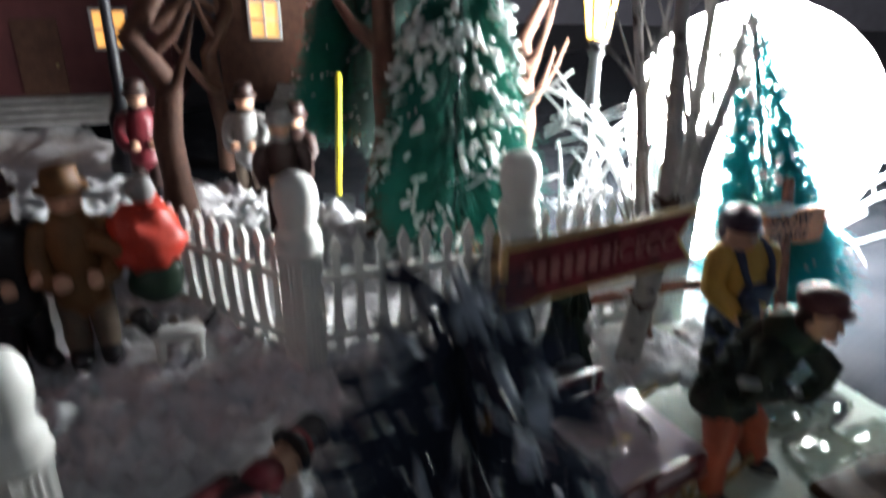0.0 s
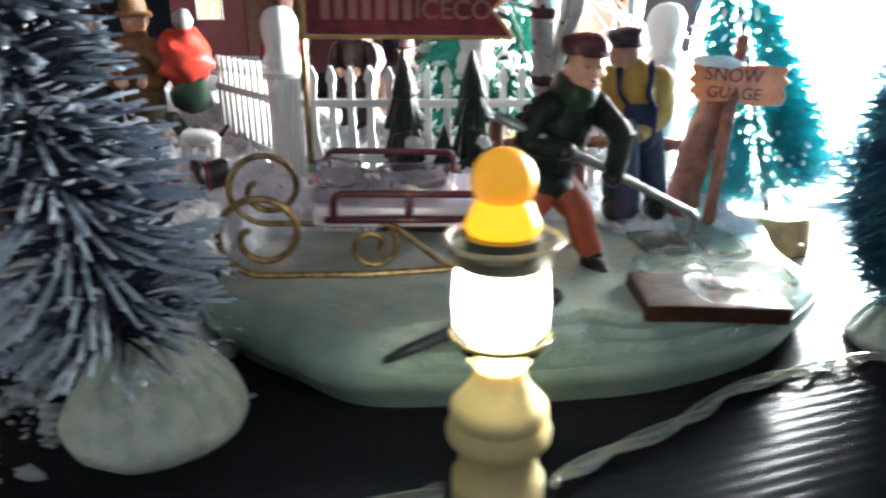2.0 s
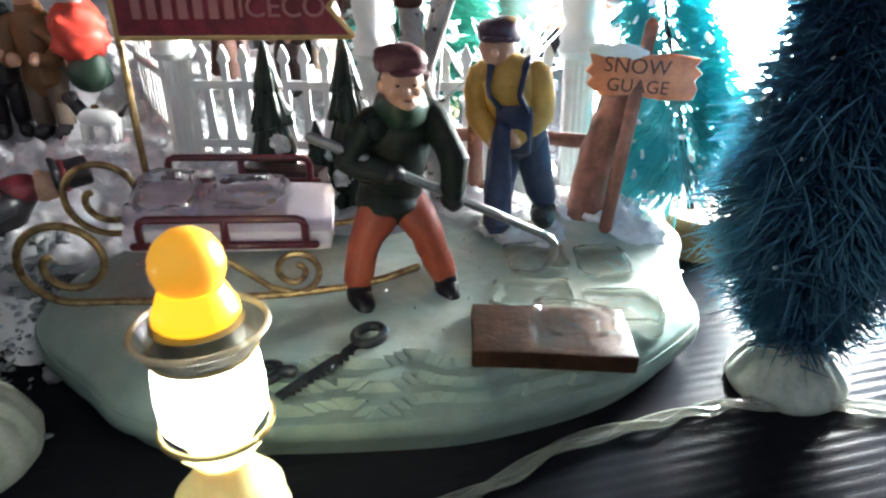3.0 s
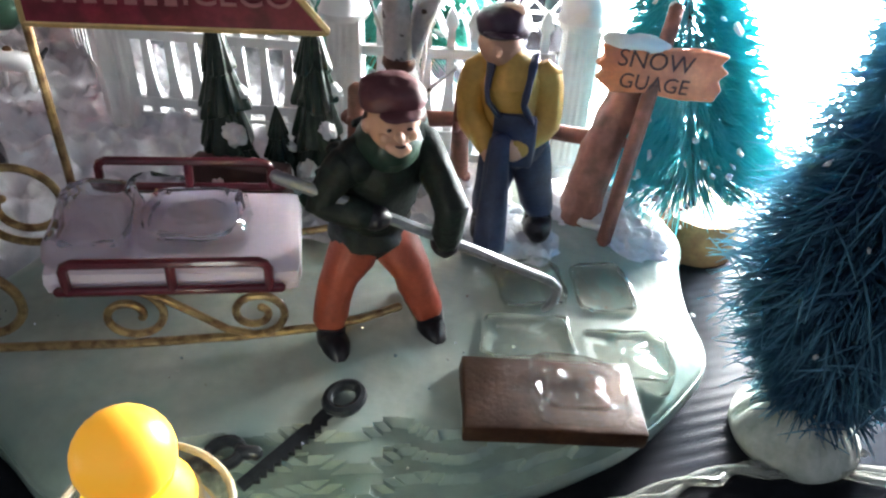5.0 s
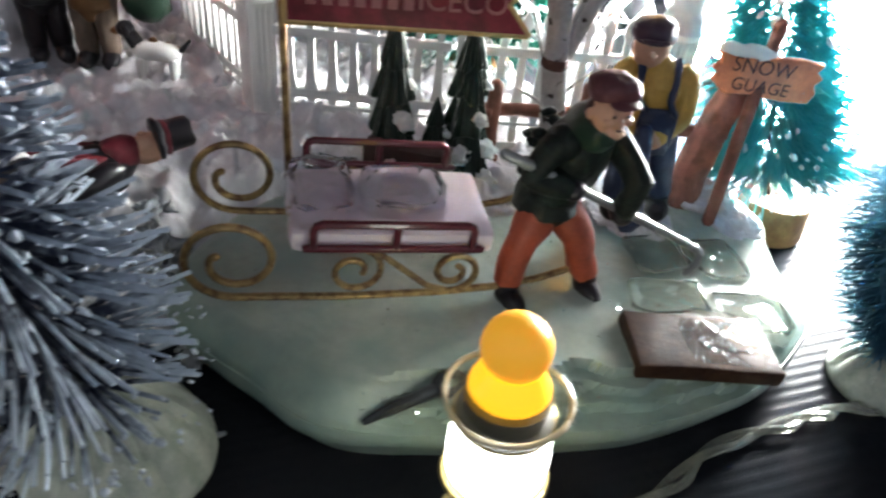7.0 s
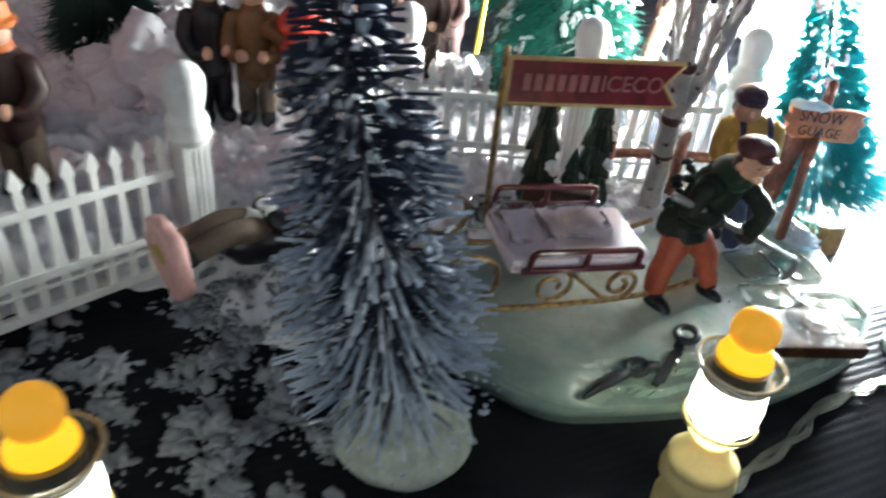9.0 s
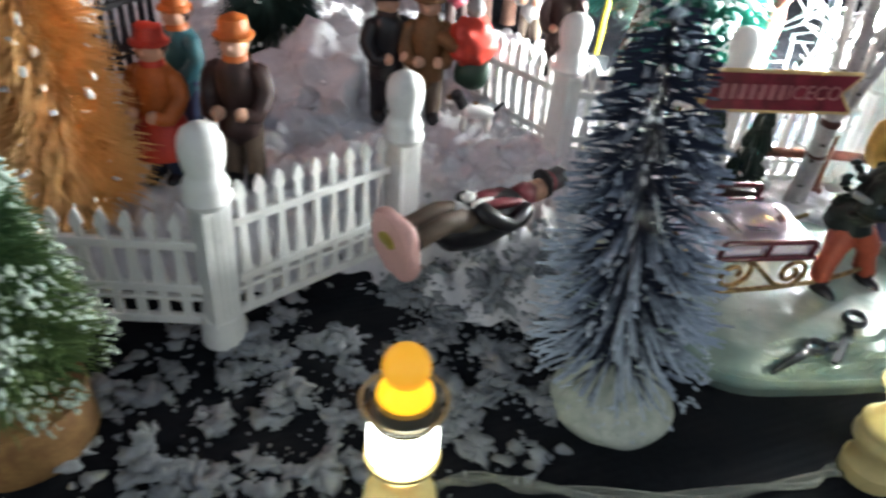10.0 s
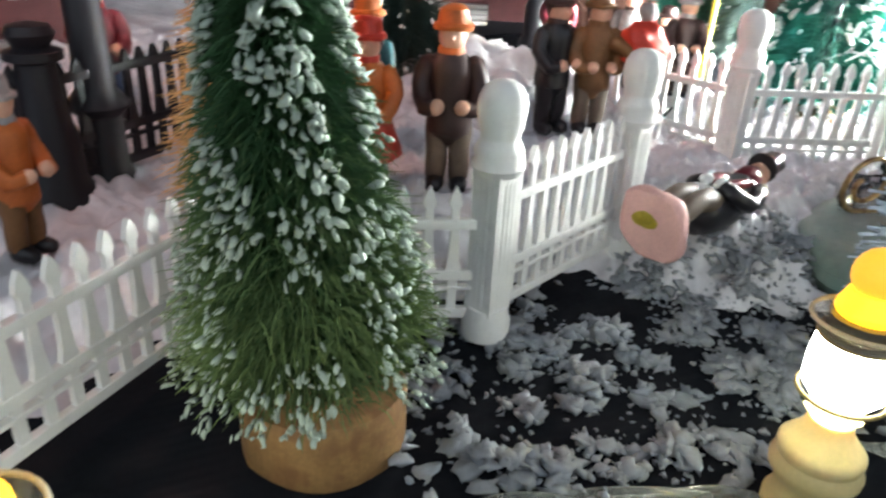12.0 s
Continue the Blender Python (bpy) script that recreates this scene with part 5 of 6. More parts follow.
def snow_sign():
    t = thing("snow_gauge_sign", pose(0, 0, 0), "orange wooden snow gauge sign on a leaning brown post", "sign")
    bm = bmesh.new()
    tube(bm, [(0.1803, 0.3218, 0.0205), (0.1806, 0.3315, 0.043), (0.1810, 0.3415, 0.066), (0.1813, 0.3460, 0.0770)], [0.0020, 0.0021, 0.0021, 0.0019], 9)
    part("post", bm, M_WOOD, t)
    bm = bmesh.new()
    tube(bm, [(0.1690, 0.3330, 0.018), (0.1700, 0.3345, 0.030), (0.1722, 0.3375, 0.044), (0.1752, 0.3410, 0.0585)], [0.0060, 0.0055, 0.0051, 0.0046], 18)
    bmesh.ops.subdivide_edges(bm, edges=bm.edges, cuts=2, use_grid_fill=True)
    for v in bm.verts:
        v.co += 0.0011 * noise.noise_vector(v.co * 190) + 0.0005 * noise.noise_vector(v.co * 480)
    part("log_brace", bm, M_WOOD, t, "thick reddish brown log")
    a, b = Vector((0.1680, 0.3315, 0.0645)), Vector((0.1960, 0.3465, 0.0618))
    u = (b - a).normalized()
    up = Vector((0.10, 0.10, 1))
    up = (up - u * up.dot(u)).normalized()
    n = up.cross(u)
    m = Matrix.Translation((a + b) / 2) @ Matrix((u, n, up)).transposed().to_4x4()
    w, h = 0.0160, 0.0066
    poly = [(-w, -h * 0.55), (-w * 0.9, -h * 0.2), (-w * 1.04, 0.0), (-w * 0.93, h * 0.35), (-w * 1.0, h * 0.75), (-w * 0.5, h * 0.95), (0, h * 0.85), (w * 0.55, h), (w, h * 0.9),
            (w * 0.9, h * 0.55), (w * 1.05, h * 0.3), (w * 0.93, -0.05 * h), (w * 1.02, -h * 0.4), (w * 0.95, -h * 0.9), (w * 0.4, -h), (-0.2 * w, -h * 0.88), (-0.7 * w, -h)]
    bm = bmesh.new()
    prism(bm, poly, -0.0013, 0.0013, m)
    bmesh.ops.bevel(bm, geom=list(bm.edges), offset=0.0003, segments=1, affect="EDGES")
    part("board", bm, M_SIGN, t, "splintered orange board", smooth=False)
    front = 0.0013
    text_mesh("SNOW", 0.0062, 0.00012, m @ pose(-0.0022, -front - 0.0003, 0.0024, 90), M_INK, t)
    text_mesh("GUAGE", 0.0054, 0.00012, m @ pose(-0.0012, -front - 0.0003, -0.0032, 90), M_INK, t)
    bm = bmesh.new()
    tube(bm, [m @ Vector((-w * 0.98 + 0.0020 * k, 0.0, h * (0.93 + 0.04 * math.sin(k * 1.7)))) for k in range(9)], [0.0012, 0.0019, 0.0022, 0.0020, 0.0023, 0.0021, 0.0022, 0.0017, 0.0008], 10)
    for v in bm.verts:
        v.co += 0.0004 * noise.noise_vector(v.co * 300)
    part("snow_cap", bm, M_FLOCK, t, "white snow along the top edge")
    return t


snow_sign()


def birch():
    """A clump of slim birch stems from one foot."""
    t = thing("birch_tree", pose(0.1285, 0.3150, 0.020), "slim grey-white birch clump with dark bark bands", "birch tree")
    rr = random.Random(4)
    stems = [[(0, 0, 0), (0.0006, -0.0060, 0.022), (0.0008, -0.0155, 0.046), (0.0005, -0.0190, 0.078), (-0.0030, -0.0200, 0.120)],
             [(0.0008, -0.0125, 0.040), (0.0050, -0.0110, 0.062), (0.0080, -0.0060, 0.092), (0.0095, -0.002, 0.130)],
             [(0.0008, -0.0120, 0.038), (-0.0040, -0.0100, 0.062), (-0.0070, -0.0070, 0.090), (-0.0120, -0.0040, 0.120)],
             [(0.0008, -0.0140, 0.043), (0.0090, -0.0110, 0.066), (0.0170, -0.0060, 0.098)]]
    for i, s in enumerate(stems):
        bm = bmesh.new()
        r = [0.0044, 0.0040, 0.0036, 0.0026, 0.0016] if i == 0 else [0.0024, 0.0021, 0.0016, 0.0010]
        tube(bm, s, r[:len(s)], 10)
        part("stem", bm, M_BIRCH, t)
    for i, s in enumerate(stems):
        for p, q in zip(s[1:], s[2:]):
            p, q = Vector(p), Vector(q)
            for k in range(2):
                a = p.lerp(q, rr.random())
                d = Vector((rr.uniform(-1, 1), rr.uniform(-1, 1), rr.uniform(0.3, 1.2))).normalized()
                l = rr.uniform(0.012, 0.028)
                bm = bmesh.new()
                tube(bm, [a, a + d * l * 0.5 + Vector((0, 0, 0.001)), a + d * l], [0.0008, 0.0006, 0.0003], 5)
                part("twig", bm, M_BIRCH, t)
    for k in range(26):
        a = Vector(stems[k % 4][1]).lerp(Vector(stems[k % 4][2]), rr.uniform(0.1, 1.0))
        d = Vector((rr.uniform(-0.35, 0.45), rr.uniform(-0.2, 0.4), 1)).normalized()
        l = rr.uniform(0.035, 0.070)
        bm = bmesh.new()
        tube(bm, [a, a + d * l * 0.5 + Vector((rr.uniform(-1, 1), rr.uniform(-1, 1), 0)) * 0.002, a + d * l], [0.0007, 0.0005, 0.0003], 5)
        part("twig", bm, M_BIRCH, t)
    for z, x, y in ((0.046, 0.0008, -0.0155), (0.066, 0.0006, -0.0180), (0.030, 0.0007, -0.0092)):
        bm = bmesh.new()
        lathe(bm, [(0.0037, -0.0014), (0.0041, -0.0006), (0.0040, 0.0008), (0.0036, 0.0016)], 10, pose(x, y, z, 4, 6, 0))
        part("bark_band", bm, M_INK, t, "dark scar band")
    return t


birch()


def twig_bush(x, y, z, n, reach, label, seed):
    """Arching frosted wire twigs."""
    t = thing("twig_bush", pose(x, y, z), label, "twig bush")
    rr = random.Random(seed)
    for k in range(n):
        a = rr.uniform(0, 6.28)
        l, h = reach * rr.uniform(0.6, 1.1), reach * rr.uniform(0.5, 1.3)
        d = Vector((math.cos(a), math.sin(a), 0))
        bm = bmesh.new()
        pts = [d * l * q + Vector((0, 0, h * (1 - (1 - q * 1.35) ** 2))) for q in (0, 0.2, 0.4, 0.6, 0.8, 1.0)]
        tube(bm, pts, [0.0010, 0.0009, 0.0008, 0.0007, 0.0006, 0.0004], 6)
        for q in (2, 3, 4):
            e = Vector((rr.uniform(-1, 1), rr.uniform(-1, 1), rr.uniform(0.1, 1))).normalized()
            tube(bm, [pts[q], pts[q] + e * reach * 0.3], [0.0006, 0.0003], 5)
        part("twig", bm, M_TWIG, t)
    return t


twig_bush(0.110, 0.384, 0.02, 12, 0.045, "arching bush of frosted white twigs beside the fence", 1)
twig_bush(0.150, 0.430, 0.02, 14, 0.055, "tangled bush of frosted white twigs before the light", 2)
twig_bush(0.235, 0.45, 0.0, 9, 0.065, "frosted white twigs beside the glowing globe", 5)

# ---------------- bottle-brush trees ----------------


def brush_tree(x, y, z, h, low, rad, count, needle, crown_mat, label, pad, seed, flock=0, droop=0.15, blunt=False, lean=(0, 0), shape=1.0, flock_size=(0.0010, 0.0026), skirt=0.06, tuck=0.75, blunt_top=0.0, stray=0.0, flock_mat=None, even=0.8, short=0.0):
    """A bottle-brush tree: twisted wire, a cone of bristles, flock, and a pad to stand on."""
    t = thing("bottle_brush_tree", pose(x, y, z, lean[0], lean[1], 0), label, "miniature tree")
    rr = random.Random(seed)
    bm = bmesh.new()
    n = 26
    for k in (0, math.pi):
        tube(bm, [(0.0007 * math.cos(i * 1.3 + k), 0.0007 * math.sin(i * 1.3 + k), h * 0.99 * i / n) for i in range(n + 1)], 0.0007, 6)
    part("trunk", bm, M_WIRE, t, "twisted wire trunk")
    verts, faces, cl = [], [], []
    span = h - low
    while len(cl) < count:
        f = rr.random()
        if rr.random() > (1 - f) ** even + 0.12:
            continue
        zz = low + span * f
        r = rad * (1 - f) ** shape * rr.uniform(0.78, 1.06) + 0.0015 + blunt_top
        if f < skirt:
            r *= tuck + (1 - tuck) * f / skirt
        a = rr.uniform(0, 6.2832)
        dz = r * (rr.uniform(-0.12, 0.12) if blunt else rr.uniform(-0.28, 0.22)) - droop * r
        tip = Vector((r * math.cos(a), r * math.sin(a), zz + dz))
        if stray:
            tip += Vector((rr.uniform(-1, 1), rr.uniform(-1, 1), rr.uniform(-0.8, 0.8))) * r * stray
        root = Vector((0, 0, zz + rr.uniform(-0.001, 0.001)))
        if not blunt:
            root = root.lerp(tip, 0.12 + 0.5 * rr.random() * (stray > 0))
        if short and rr.random() < 0.85:
            tip = Vector((tip.x, tip.y, tip.z)).lerp(Vector((0, 0, zz)), rr.random() ** 1.6 * 0.6)
            out = Vector((math.cos(a), math.sin(a), -0.15)) + 0.48 * Vector((rr.uniform(-1, 1), rr.uniform(-1, 1), rr.uniform(-1, 1)))
            root = tip - out.normalized() * short * rr.uniform(0.6, 1.3)
        d = (tip - root).normalized()
        s1 = d.cross(Vector((0, 0, 1))).normalized()
        s2 = d.cross(s1)
        w = needle * rr.uniform(0.7, 1.2)
        k = len(verts)
        cl.append(k)
        mid = root.lerp(tip, 0.55) + Vector((0, 0, 0.05 * r))
        for p, q in ((root, 0.8), (mid, 1.0), (tip, 0.85 if blunt else 0.25)):
            for ang in (0.5, 2.6, 4.7):
                verts.append(tuple(p + w * q * (math.cos(ang) * s1 + math.sin(ang) * s2)))
        for b in (0, 3):
            for i in range(3):
                j = (i + 1) % 3
                faces.append((k + b + i, k + b + j, k + b + 3 + j, k + b + 3 + i))
        faces.append((k + 6, k + 7, k + 8))
    sheet("crown", verts, faces, crown_mat, t, "bristle crown")["kind"] = "stuff"
    if flock:
        verts, faces = [], []
        tmp = bmesh.new()
        bmesh.ops.create_icosphere(tmp, subdivisions=1, radius=1.0)
        tmp.verts.index_update()
        ball, ballf = [v.co.copy() for v in tmp.verts], [tuple(v.index for v in q.verts) for q in tmp.faces]
        tmp.free()
        for _ in range(flock):
            f = rr.random() ** 1.3
            r = (rad * (1 - f) ** shape + 0.0012) * rr.uniform(0.86, 1.05)
            a = rr.uniform(0, 6.2832)
            if noise.noise(Vector((math.cos(a) * 2.4, math.sin(a) * 2.4, f * 7 + seed))) < -0.12:
                continue
            c = Vector((r * math.cos(a), r * math.sin(a), low + span * f - droop * r))
            e = Matrix.Rotation(a, 3, "Z") @ Euler((rr.uniform(-0.6, 0.6), rr.uniform(-0.2, 1.1), rr.uniform(-0.5, 0.5))).to_matrix()
            sx = rr.uniform(*flock_size) * (0.75 + 0.6 * f)
            sy, sz = sx * rr.uniform(0.30, 0.7), sx * rr.uniform(0.22, 0.45)
            k = len(verts)
            for p in ball:
                p = p * (1 + 1.1 * noise.noise(p * 1.8 + Vector((k * 0.37, 0, 0))))
                verts.append(tuple(c + e @ Vector((p.x * sx, p.y * sy, p.z * sz))))
            faces += [tuple(k + n for n in q) for q in ballf]
        sheet("flock", verts, faces, flock_mat or M_FLOCK, t, "snow flock on the bristles", smooth=True)["kind"] = "stuff"
    pr, ph, pm = pad
    bm = bmesh.new()
    if pm is M_WOODPAD:
        lathe(bm, [(0, 0), (pr * 0.97, 0), (pr, ph * 0.08), (pr * 0.99, ph * 0.9), (pr * 0.95, ph), (0, ph)], 30, None, 0, 0.012)
    else:
        lathe(bm, [(0, 0), (pr * 0.94, 0), (pr * 0.99, ph * 0.08), (pr, ph * 0.17), (pr * 0.96, ph * 0.28), (pr * 0.86, ph * 0.44), (pr * 0.70, ph * 0.62), (pr * 0.50, ph * 0.80), (pr * 0.30, ph * 0.94), (pr * 0.12, ph), (0, ph * 1.02)], 60, None, 0, 0.02)
        for v in bm.verts:
            if v.co.z > ph * 0.2:
                v.co.z -= ph * 0.10 * max(0.0, math.sin(15 * math.atan2(v.co.y, v.co.x) + 3 * noise.noise(v.co * 60))) * min(1.0, math.hypot(v.co.x, v.co.y) / pr * 2)
    for v in bm.verts:
        v.co += 0.0004 * noise.noise_vector(v.co * 160 + Vector((seed, 0, 0)))
    foot = part("pad", bm, pm, t, "pale wooden disc" if pm is M_WOODPAD else "white plaster foot")
    foot.matrix_local = pose(0, 0, 0, lean[0], lean[1], 0).inverted()
    return t


FROST = frosted("navy_frost_bristle", (0.012, 0.019, 0.042), (0.40, 0.47, 0.57), 0.011, 0.022)
# pale teal tips paint in the rim light of the globe behind
BLUE = frosted("blue_bristle_lit_tips", (0.018, 0.046, 0.125), (0.21, 0.48, 0.62), 0.015, 0.031)
TEAL = frosted("teal_bristle", (0.01, 0.30, 0.36), (0.10, 0.55, 0.60), 0.010, 0.028)
thin(BLUE, 0.42, (0.34, 0.66, 0.76))
thin(TEAL, 0.35, (0.10, 0.70, 0.72))
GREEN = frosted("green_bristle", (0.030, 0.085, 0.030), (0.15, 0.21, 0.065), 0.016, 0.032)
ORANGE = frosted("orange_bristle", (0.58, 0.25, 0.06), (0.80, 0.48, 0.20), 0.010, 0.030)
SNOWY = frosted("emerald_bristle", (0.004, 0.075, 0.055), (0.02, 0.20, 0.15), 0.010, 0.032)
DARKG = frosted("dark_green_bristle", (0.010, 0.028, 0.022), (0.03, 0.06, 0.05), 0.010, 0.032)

brush_tree(0.0858, 0.1760, 0, 0.136, 0.024, 0.0262, 640, 0.00056, FROST, "navy bottle-brush tree with frosted bristles on a white foot", (0.0200, 0.0235, M_PAD), 11, flock=800, droop=0.0, blunt=True, shape=0.62, flock_size=(0.0006, 0.0015), blunt_top=0.0035, skirt=0.18, tuck=0.72, flock_mat=M_DAB, even=0.25, lean=(11.5, -2.6))
brush_tree(0.2365, 0.2985, 0, 0.138, 0.018, 0.0285, 19000, 0.00024, BLUE, "bushy blue and teal bottle-brush tree on a white foot", (0.0142, 0.0150, M_PAD), 12, flock=60, droop=0.10, shape=0.62, flock_size=(0.0006, 0.0012), skirt=0.24, tuck=0.45, stray=0.24, short=0.017)
brush_tree(0.1985, 0.3670, 0, 0.132, 0.026, 0.0300, 6500, 0.00026, TEAL, "bright teal bottle-brush tree dusted with snow", (0.0125, 0.0140, M_WOODPAD), 13, flock=240, droop=0.18, shape=0.85, lean=(0, -14), stray=0.12)
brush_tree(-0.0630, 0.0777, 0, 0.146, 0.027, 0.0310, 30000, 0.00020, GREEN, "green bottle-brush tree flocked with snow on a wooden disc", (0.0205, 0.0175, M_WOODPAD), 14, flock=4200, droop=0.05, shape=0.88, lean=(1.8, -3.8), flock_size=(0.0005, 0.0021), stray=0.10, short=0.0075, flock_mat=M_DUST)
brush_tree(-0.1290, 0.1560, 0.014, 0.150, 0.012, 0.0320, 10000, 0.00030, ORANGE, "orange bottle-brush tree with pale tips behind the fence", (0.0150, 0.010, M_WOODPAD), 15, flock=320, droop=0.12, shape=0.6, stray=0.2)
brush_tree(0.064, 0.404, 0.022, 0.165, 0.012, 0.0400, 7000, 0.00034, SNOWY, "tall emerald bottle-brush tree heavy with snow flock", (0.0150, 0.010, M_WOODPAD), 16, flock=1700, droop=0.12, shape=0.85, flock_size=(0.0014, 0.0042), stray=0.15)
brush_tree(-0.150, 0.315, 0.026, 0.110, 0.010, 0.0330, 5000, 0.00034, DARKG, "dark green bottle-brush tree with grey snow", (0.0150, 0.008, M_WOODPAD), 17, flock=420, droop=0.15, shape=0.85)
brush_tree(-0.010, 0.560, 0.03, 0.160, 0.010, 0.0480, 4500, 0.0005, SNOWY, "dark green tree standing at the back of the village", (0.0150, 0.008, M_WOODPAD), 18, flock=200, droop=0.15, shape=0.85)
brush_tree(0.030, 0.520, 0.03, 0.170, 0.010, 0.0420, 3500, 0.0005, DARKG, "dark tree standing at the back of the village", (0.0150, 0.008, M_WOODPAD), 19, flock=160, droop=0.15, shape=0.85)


def bare_trunk(x, y, h, r, label, seed):
    t = thing("bare_tree", pose(x, y, snow_z(x, y) - 0.002), label, "tree")
    rr = random.Random(seed)
    bm = bmesh.new()
    pts = [(rr.uniform(-0.002, 0.002) * i, rr.uniform(-0.002, 0.002) * i, h * i / 6) for i in range(7)]
    tube(bm, pts, [r * 1.5, r * 1.05, r, r * 0.95, r * 0.85, r * 0.7, r * 0.5], 12)
    for v in bm.verts:
        v.co += r * 0.18 * noise.noise_vector(v.co * 160)
    part("trunk", bm, M_TRUNK, t)
    for k in range(5):
        bm = bmesh.new()
        a, q = rr.uniform(0, 6.28), rr.uniform(0.45, 0.9)
        p = Vector((0, 0, h * q))
        d = Vector((math.cos(a), math.sin(a), 0.7))
        tube(bm, [p, p + d * 0.012, p + d * 0.022 + Vector((0, 0, 0.006)), p + d * 0.032 + Vector((0, 0, 0.016))], [r * 0.5, r * 0.36, r * 0.25, r * 0.12], 8)
        part("branch", bm, M_TRUNK, t)
    return t


bare_trunk(-0.0620, 0.401, 0.13, 0.0062, "bare brown tree trunk rising from the snow", 1)
bare_trunk(0.0305, 0.4115, 0.15, 0.0058, "bare brown tree trunk beside the emerald tree", 2)
bare_trunk(-0.100, 0.560, 0.15, 0.0060, "bare brown tree at the back of the village", 3)
bare_trunk(0.098, 0.520, 0.14, 0.0060, "bare dark tree behind the street lamp", 6)


def snow_shovel():
    t = thing("snow_shovel", pose(0.000, 0.450, snow_z(0.000, 0.450), -8, 3, 15), "snow shovel with a bright yellow handle", "shovel")
    bm = bmesh.new()
    tube(bm, [(0, 0, 0.012), (0, 0.001, 0.045), (0, 0.0015, 0.075)], 0.0016, 8)
    part("handle", bm, mat("yellow_handle", (0.62, 0.50, 0.03), 0.4, bump=0.2), t, "bright yellow handle")
    bm = bmesh.new()
    box(bm, -0.008, 0.008, -0.0012, 0.0012, -0.002, 0.014, None, 0.0008)
    for v in bm.verts:
        v.co.y -= 40 * v.co.x * v.co.x
    part("blade", bm, M_IRON, t)
    return t


snow_shovel()

# ---------------- street of glowing ball-top lamps ----------------


def ball_lamp(x, y, turn, label):
    """A toy lamp: stepped cream pedestal, glass jar with a white light, brass rings, amber skirt and ball."""
    t = thing("ball_top_lamp", pose(x, y, 0, 0, 0, turn), label, "toy lamp", "ball-top lamps on the mat")
    bm = bmesh.new()
    lathe(bm, [(0, 0), (0.0088, 0), (0.0089, 0.0060), (0.0076, 0.0078), (0.0074, 0.0130), (0.0084, 0.0152), (0.0096, 0.0172), (0.0098, 0.0192), (0.0092, 0.0212), (0.0088, 0.0222), (0.0091, 0.0234), (0.0090, 0.0252), (0.0080, 0.0266), (0.0068, 0.0284), (0.0056, 0.0304), (0.0048, 0.0328), (0.0047, 0.0346), (0.0, 0.0348)], 32, Matrix.Diagonal((1, 1, 0.82, 1)))
    part("pedestal", bm, M_PEDESTAL, t)
    bm = bmesh.new()
    lathe(bm, [(0.0046, 0.0286), (0.0054, 0.0297), (0.0072, 0.0319), (0.0083, 0.0339), (0.0085, 0.0349), (0.0080, 0.0349), (0.0066, 0.0323), (0.0046, 0.0301)], 28)
    cup = part("glass_cup", bm, M_GLASS, t, "clear glass cup")
    cup.visible_shadow = False
    bm = bmesh.new()
    lathe(bm, [(0, 0.0353), (0.0072, 0.0355), (0.0082, 0.0369), (0.0084, 0.0415), (0.0080, 0.0465), (0.0070, 0.0482), (0, 0.0485)], 28)
    part("light", bm, M_LED, t, "white glowing light tube")
    # added glowing stem stands for LED light spreading into cup and neck
    bm = bmesh.new()
    lathe(bm, [(0, 0.0287), (0.0040, 0.0287), (0.0042, 0.0305), (0.0054, 0.0323), (0.0060, 0.0341), (0, 0.0345)], 24)
    part("light_stem", bm, M_CUPGLOW, t, "added warm glow for LED light passing down into the cup")
    for z, r, w in ((0.0350, 0.0087, 0.0005), (0.0488, 0.0080, 0.0003)):
        bm = bmesh.new()
        tube(bm, [(r * math.cos(a), r * math.sin(a), z) for a in [2 * math.pi * k / 28 for k in range(29)]], w, 8)
        part("ring", bm, M_BRASS, t, "thin brass ring")
    bm = bmesh.new()
    lathe(bm, [(0.0, 0.0486), (0.0080, 0.0486), (0.0078, 0.0492), (0.0064, 0.0497), (0.0063, 0.0525), (0.0070, 0.0535), (0.0, 0.0537)], 28)
    part("collar", bm, M_SMOKE, t, "dark smoky collar")
    bm = bmesh.new()
    lathe(bm, [(0.0074, 0.0489), (0.0090, 0.0503), (0.0098, 0.0528), (0.0095, 0.0531), (0.0086, 0.0508), (0.0072, 0.0495)], 32)
    dish = part("dish", bm, M_DISH, t, "amber glass dish under the skirt")
    dish.visible_shadow = False
    bm = bmesh.new()
    tube(bm, [((0.0099 + 0.0002 * math.sin(3 * a)) * math.cos(a), (0.0099 + 0.0002 * math.sin(3 * a)) * math.sin(a), 0.0526) for a in [2 * math.pi * k / 32 for k in range(33)]], 0.0005, 8)
    part("rim", bm, M_RIM, dish, "milky glass rim")
    bm = bmesh.new()
    lathe(bm, [(0, 0.0539), (0.0059, 0.0539), (0.0064, 0.0546), (0.0063, 0.0556), (0.0057, 0.0568), (0.0052, 0.0581), (0.0046, 0.0593), (0, 0.0595)], 28)
    part("skirt", bm, M_SKIRT, t, "glowing amber skirt")
    bm = bmesh.new()
    ell(bm, (0, 0, 0.0627), (0.0054, 0.0054, 0.0055), sub=3)
    part("ball", bm, M_BALL, t, "frosted amber ball")
    return t


BLAMP = "small toy lamp with amber ball top and glowing white jar"
ball_lamp(0.1642, 0.1882, 0, BLAMP)
ball_lamp(0.0490, 0.0990, 40, BLAMP)
ball_lamp(-0.0620, -0.0080, 70, BLAMP)


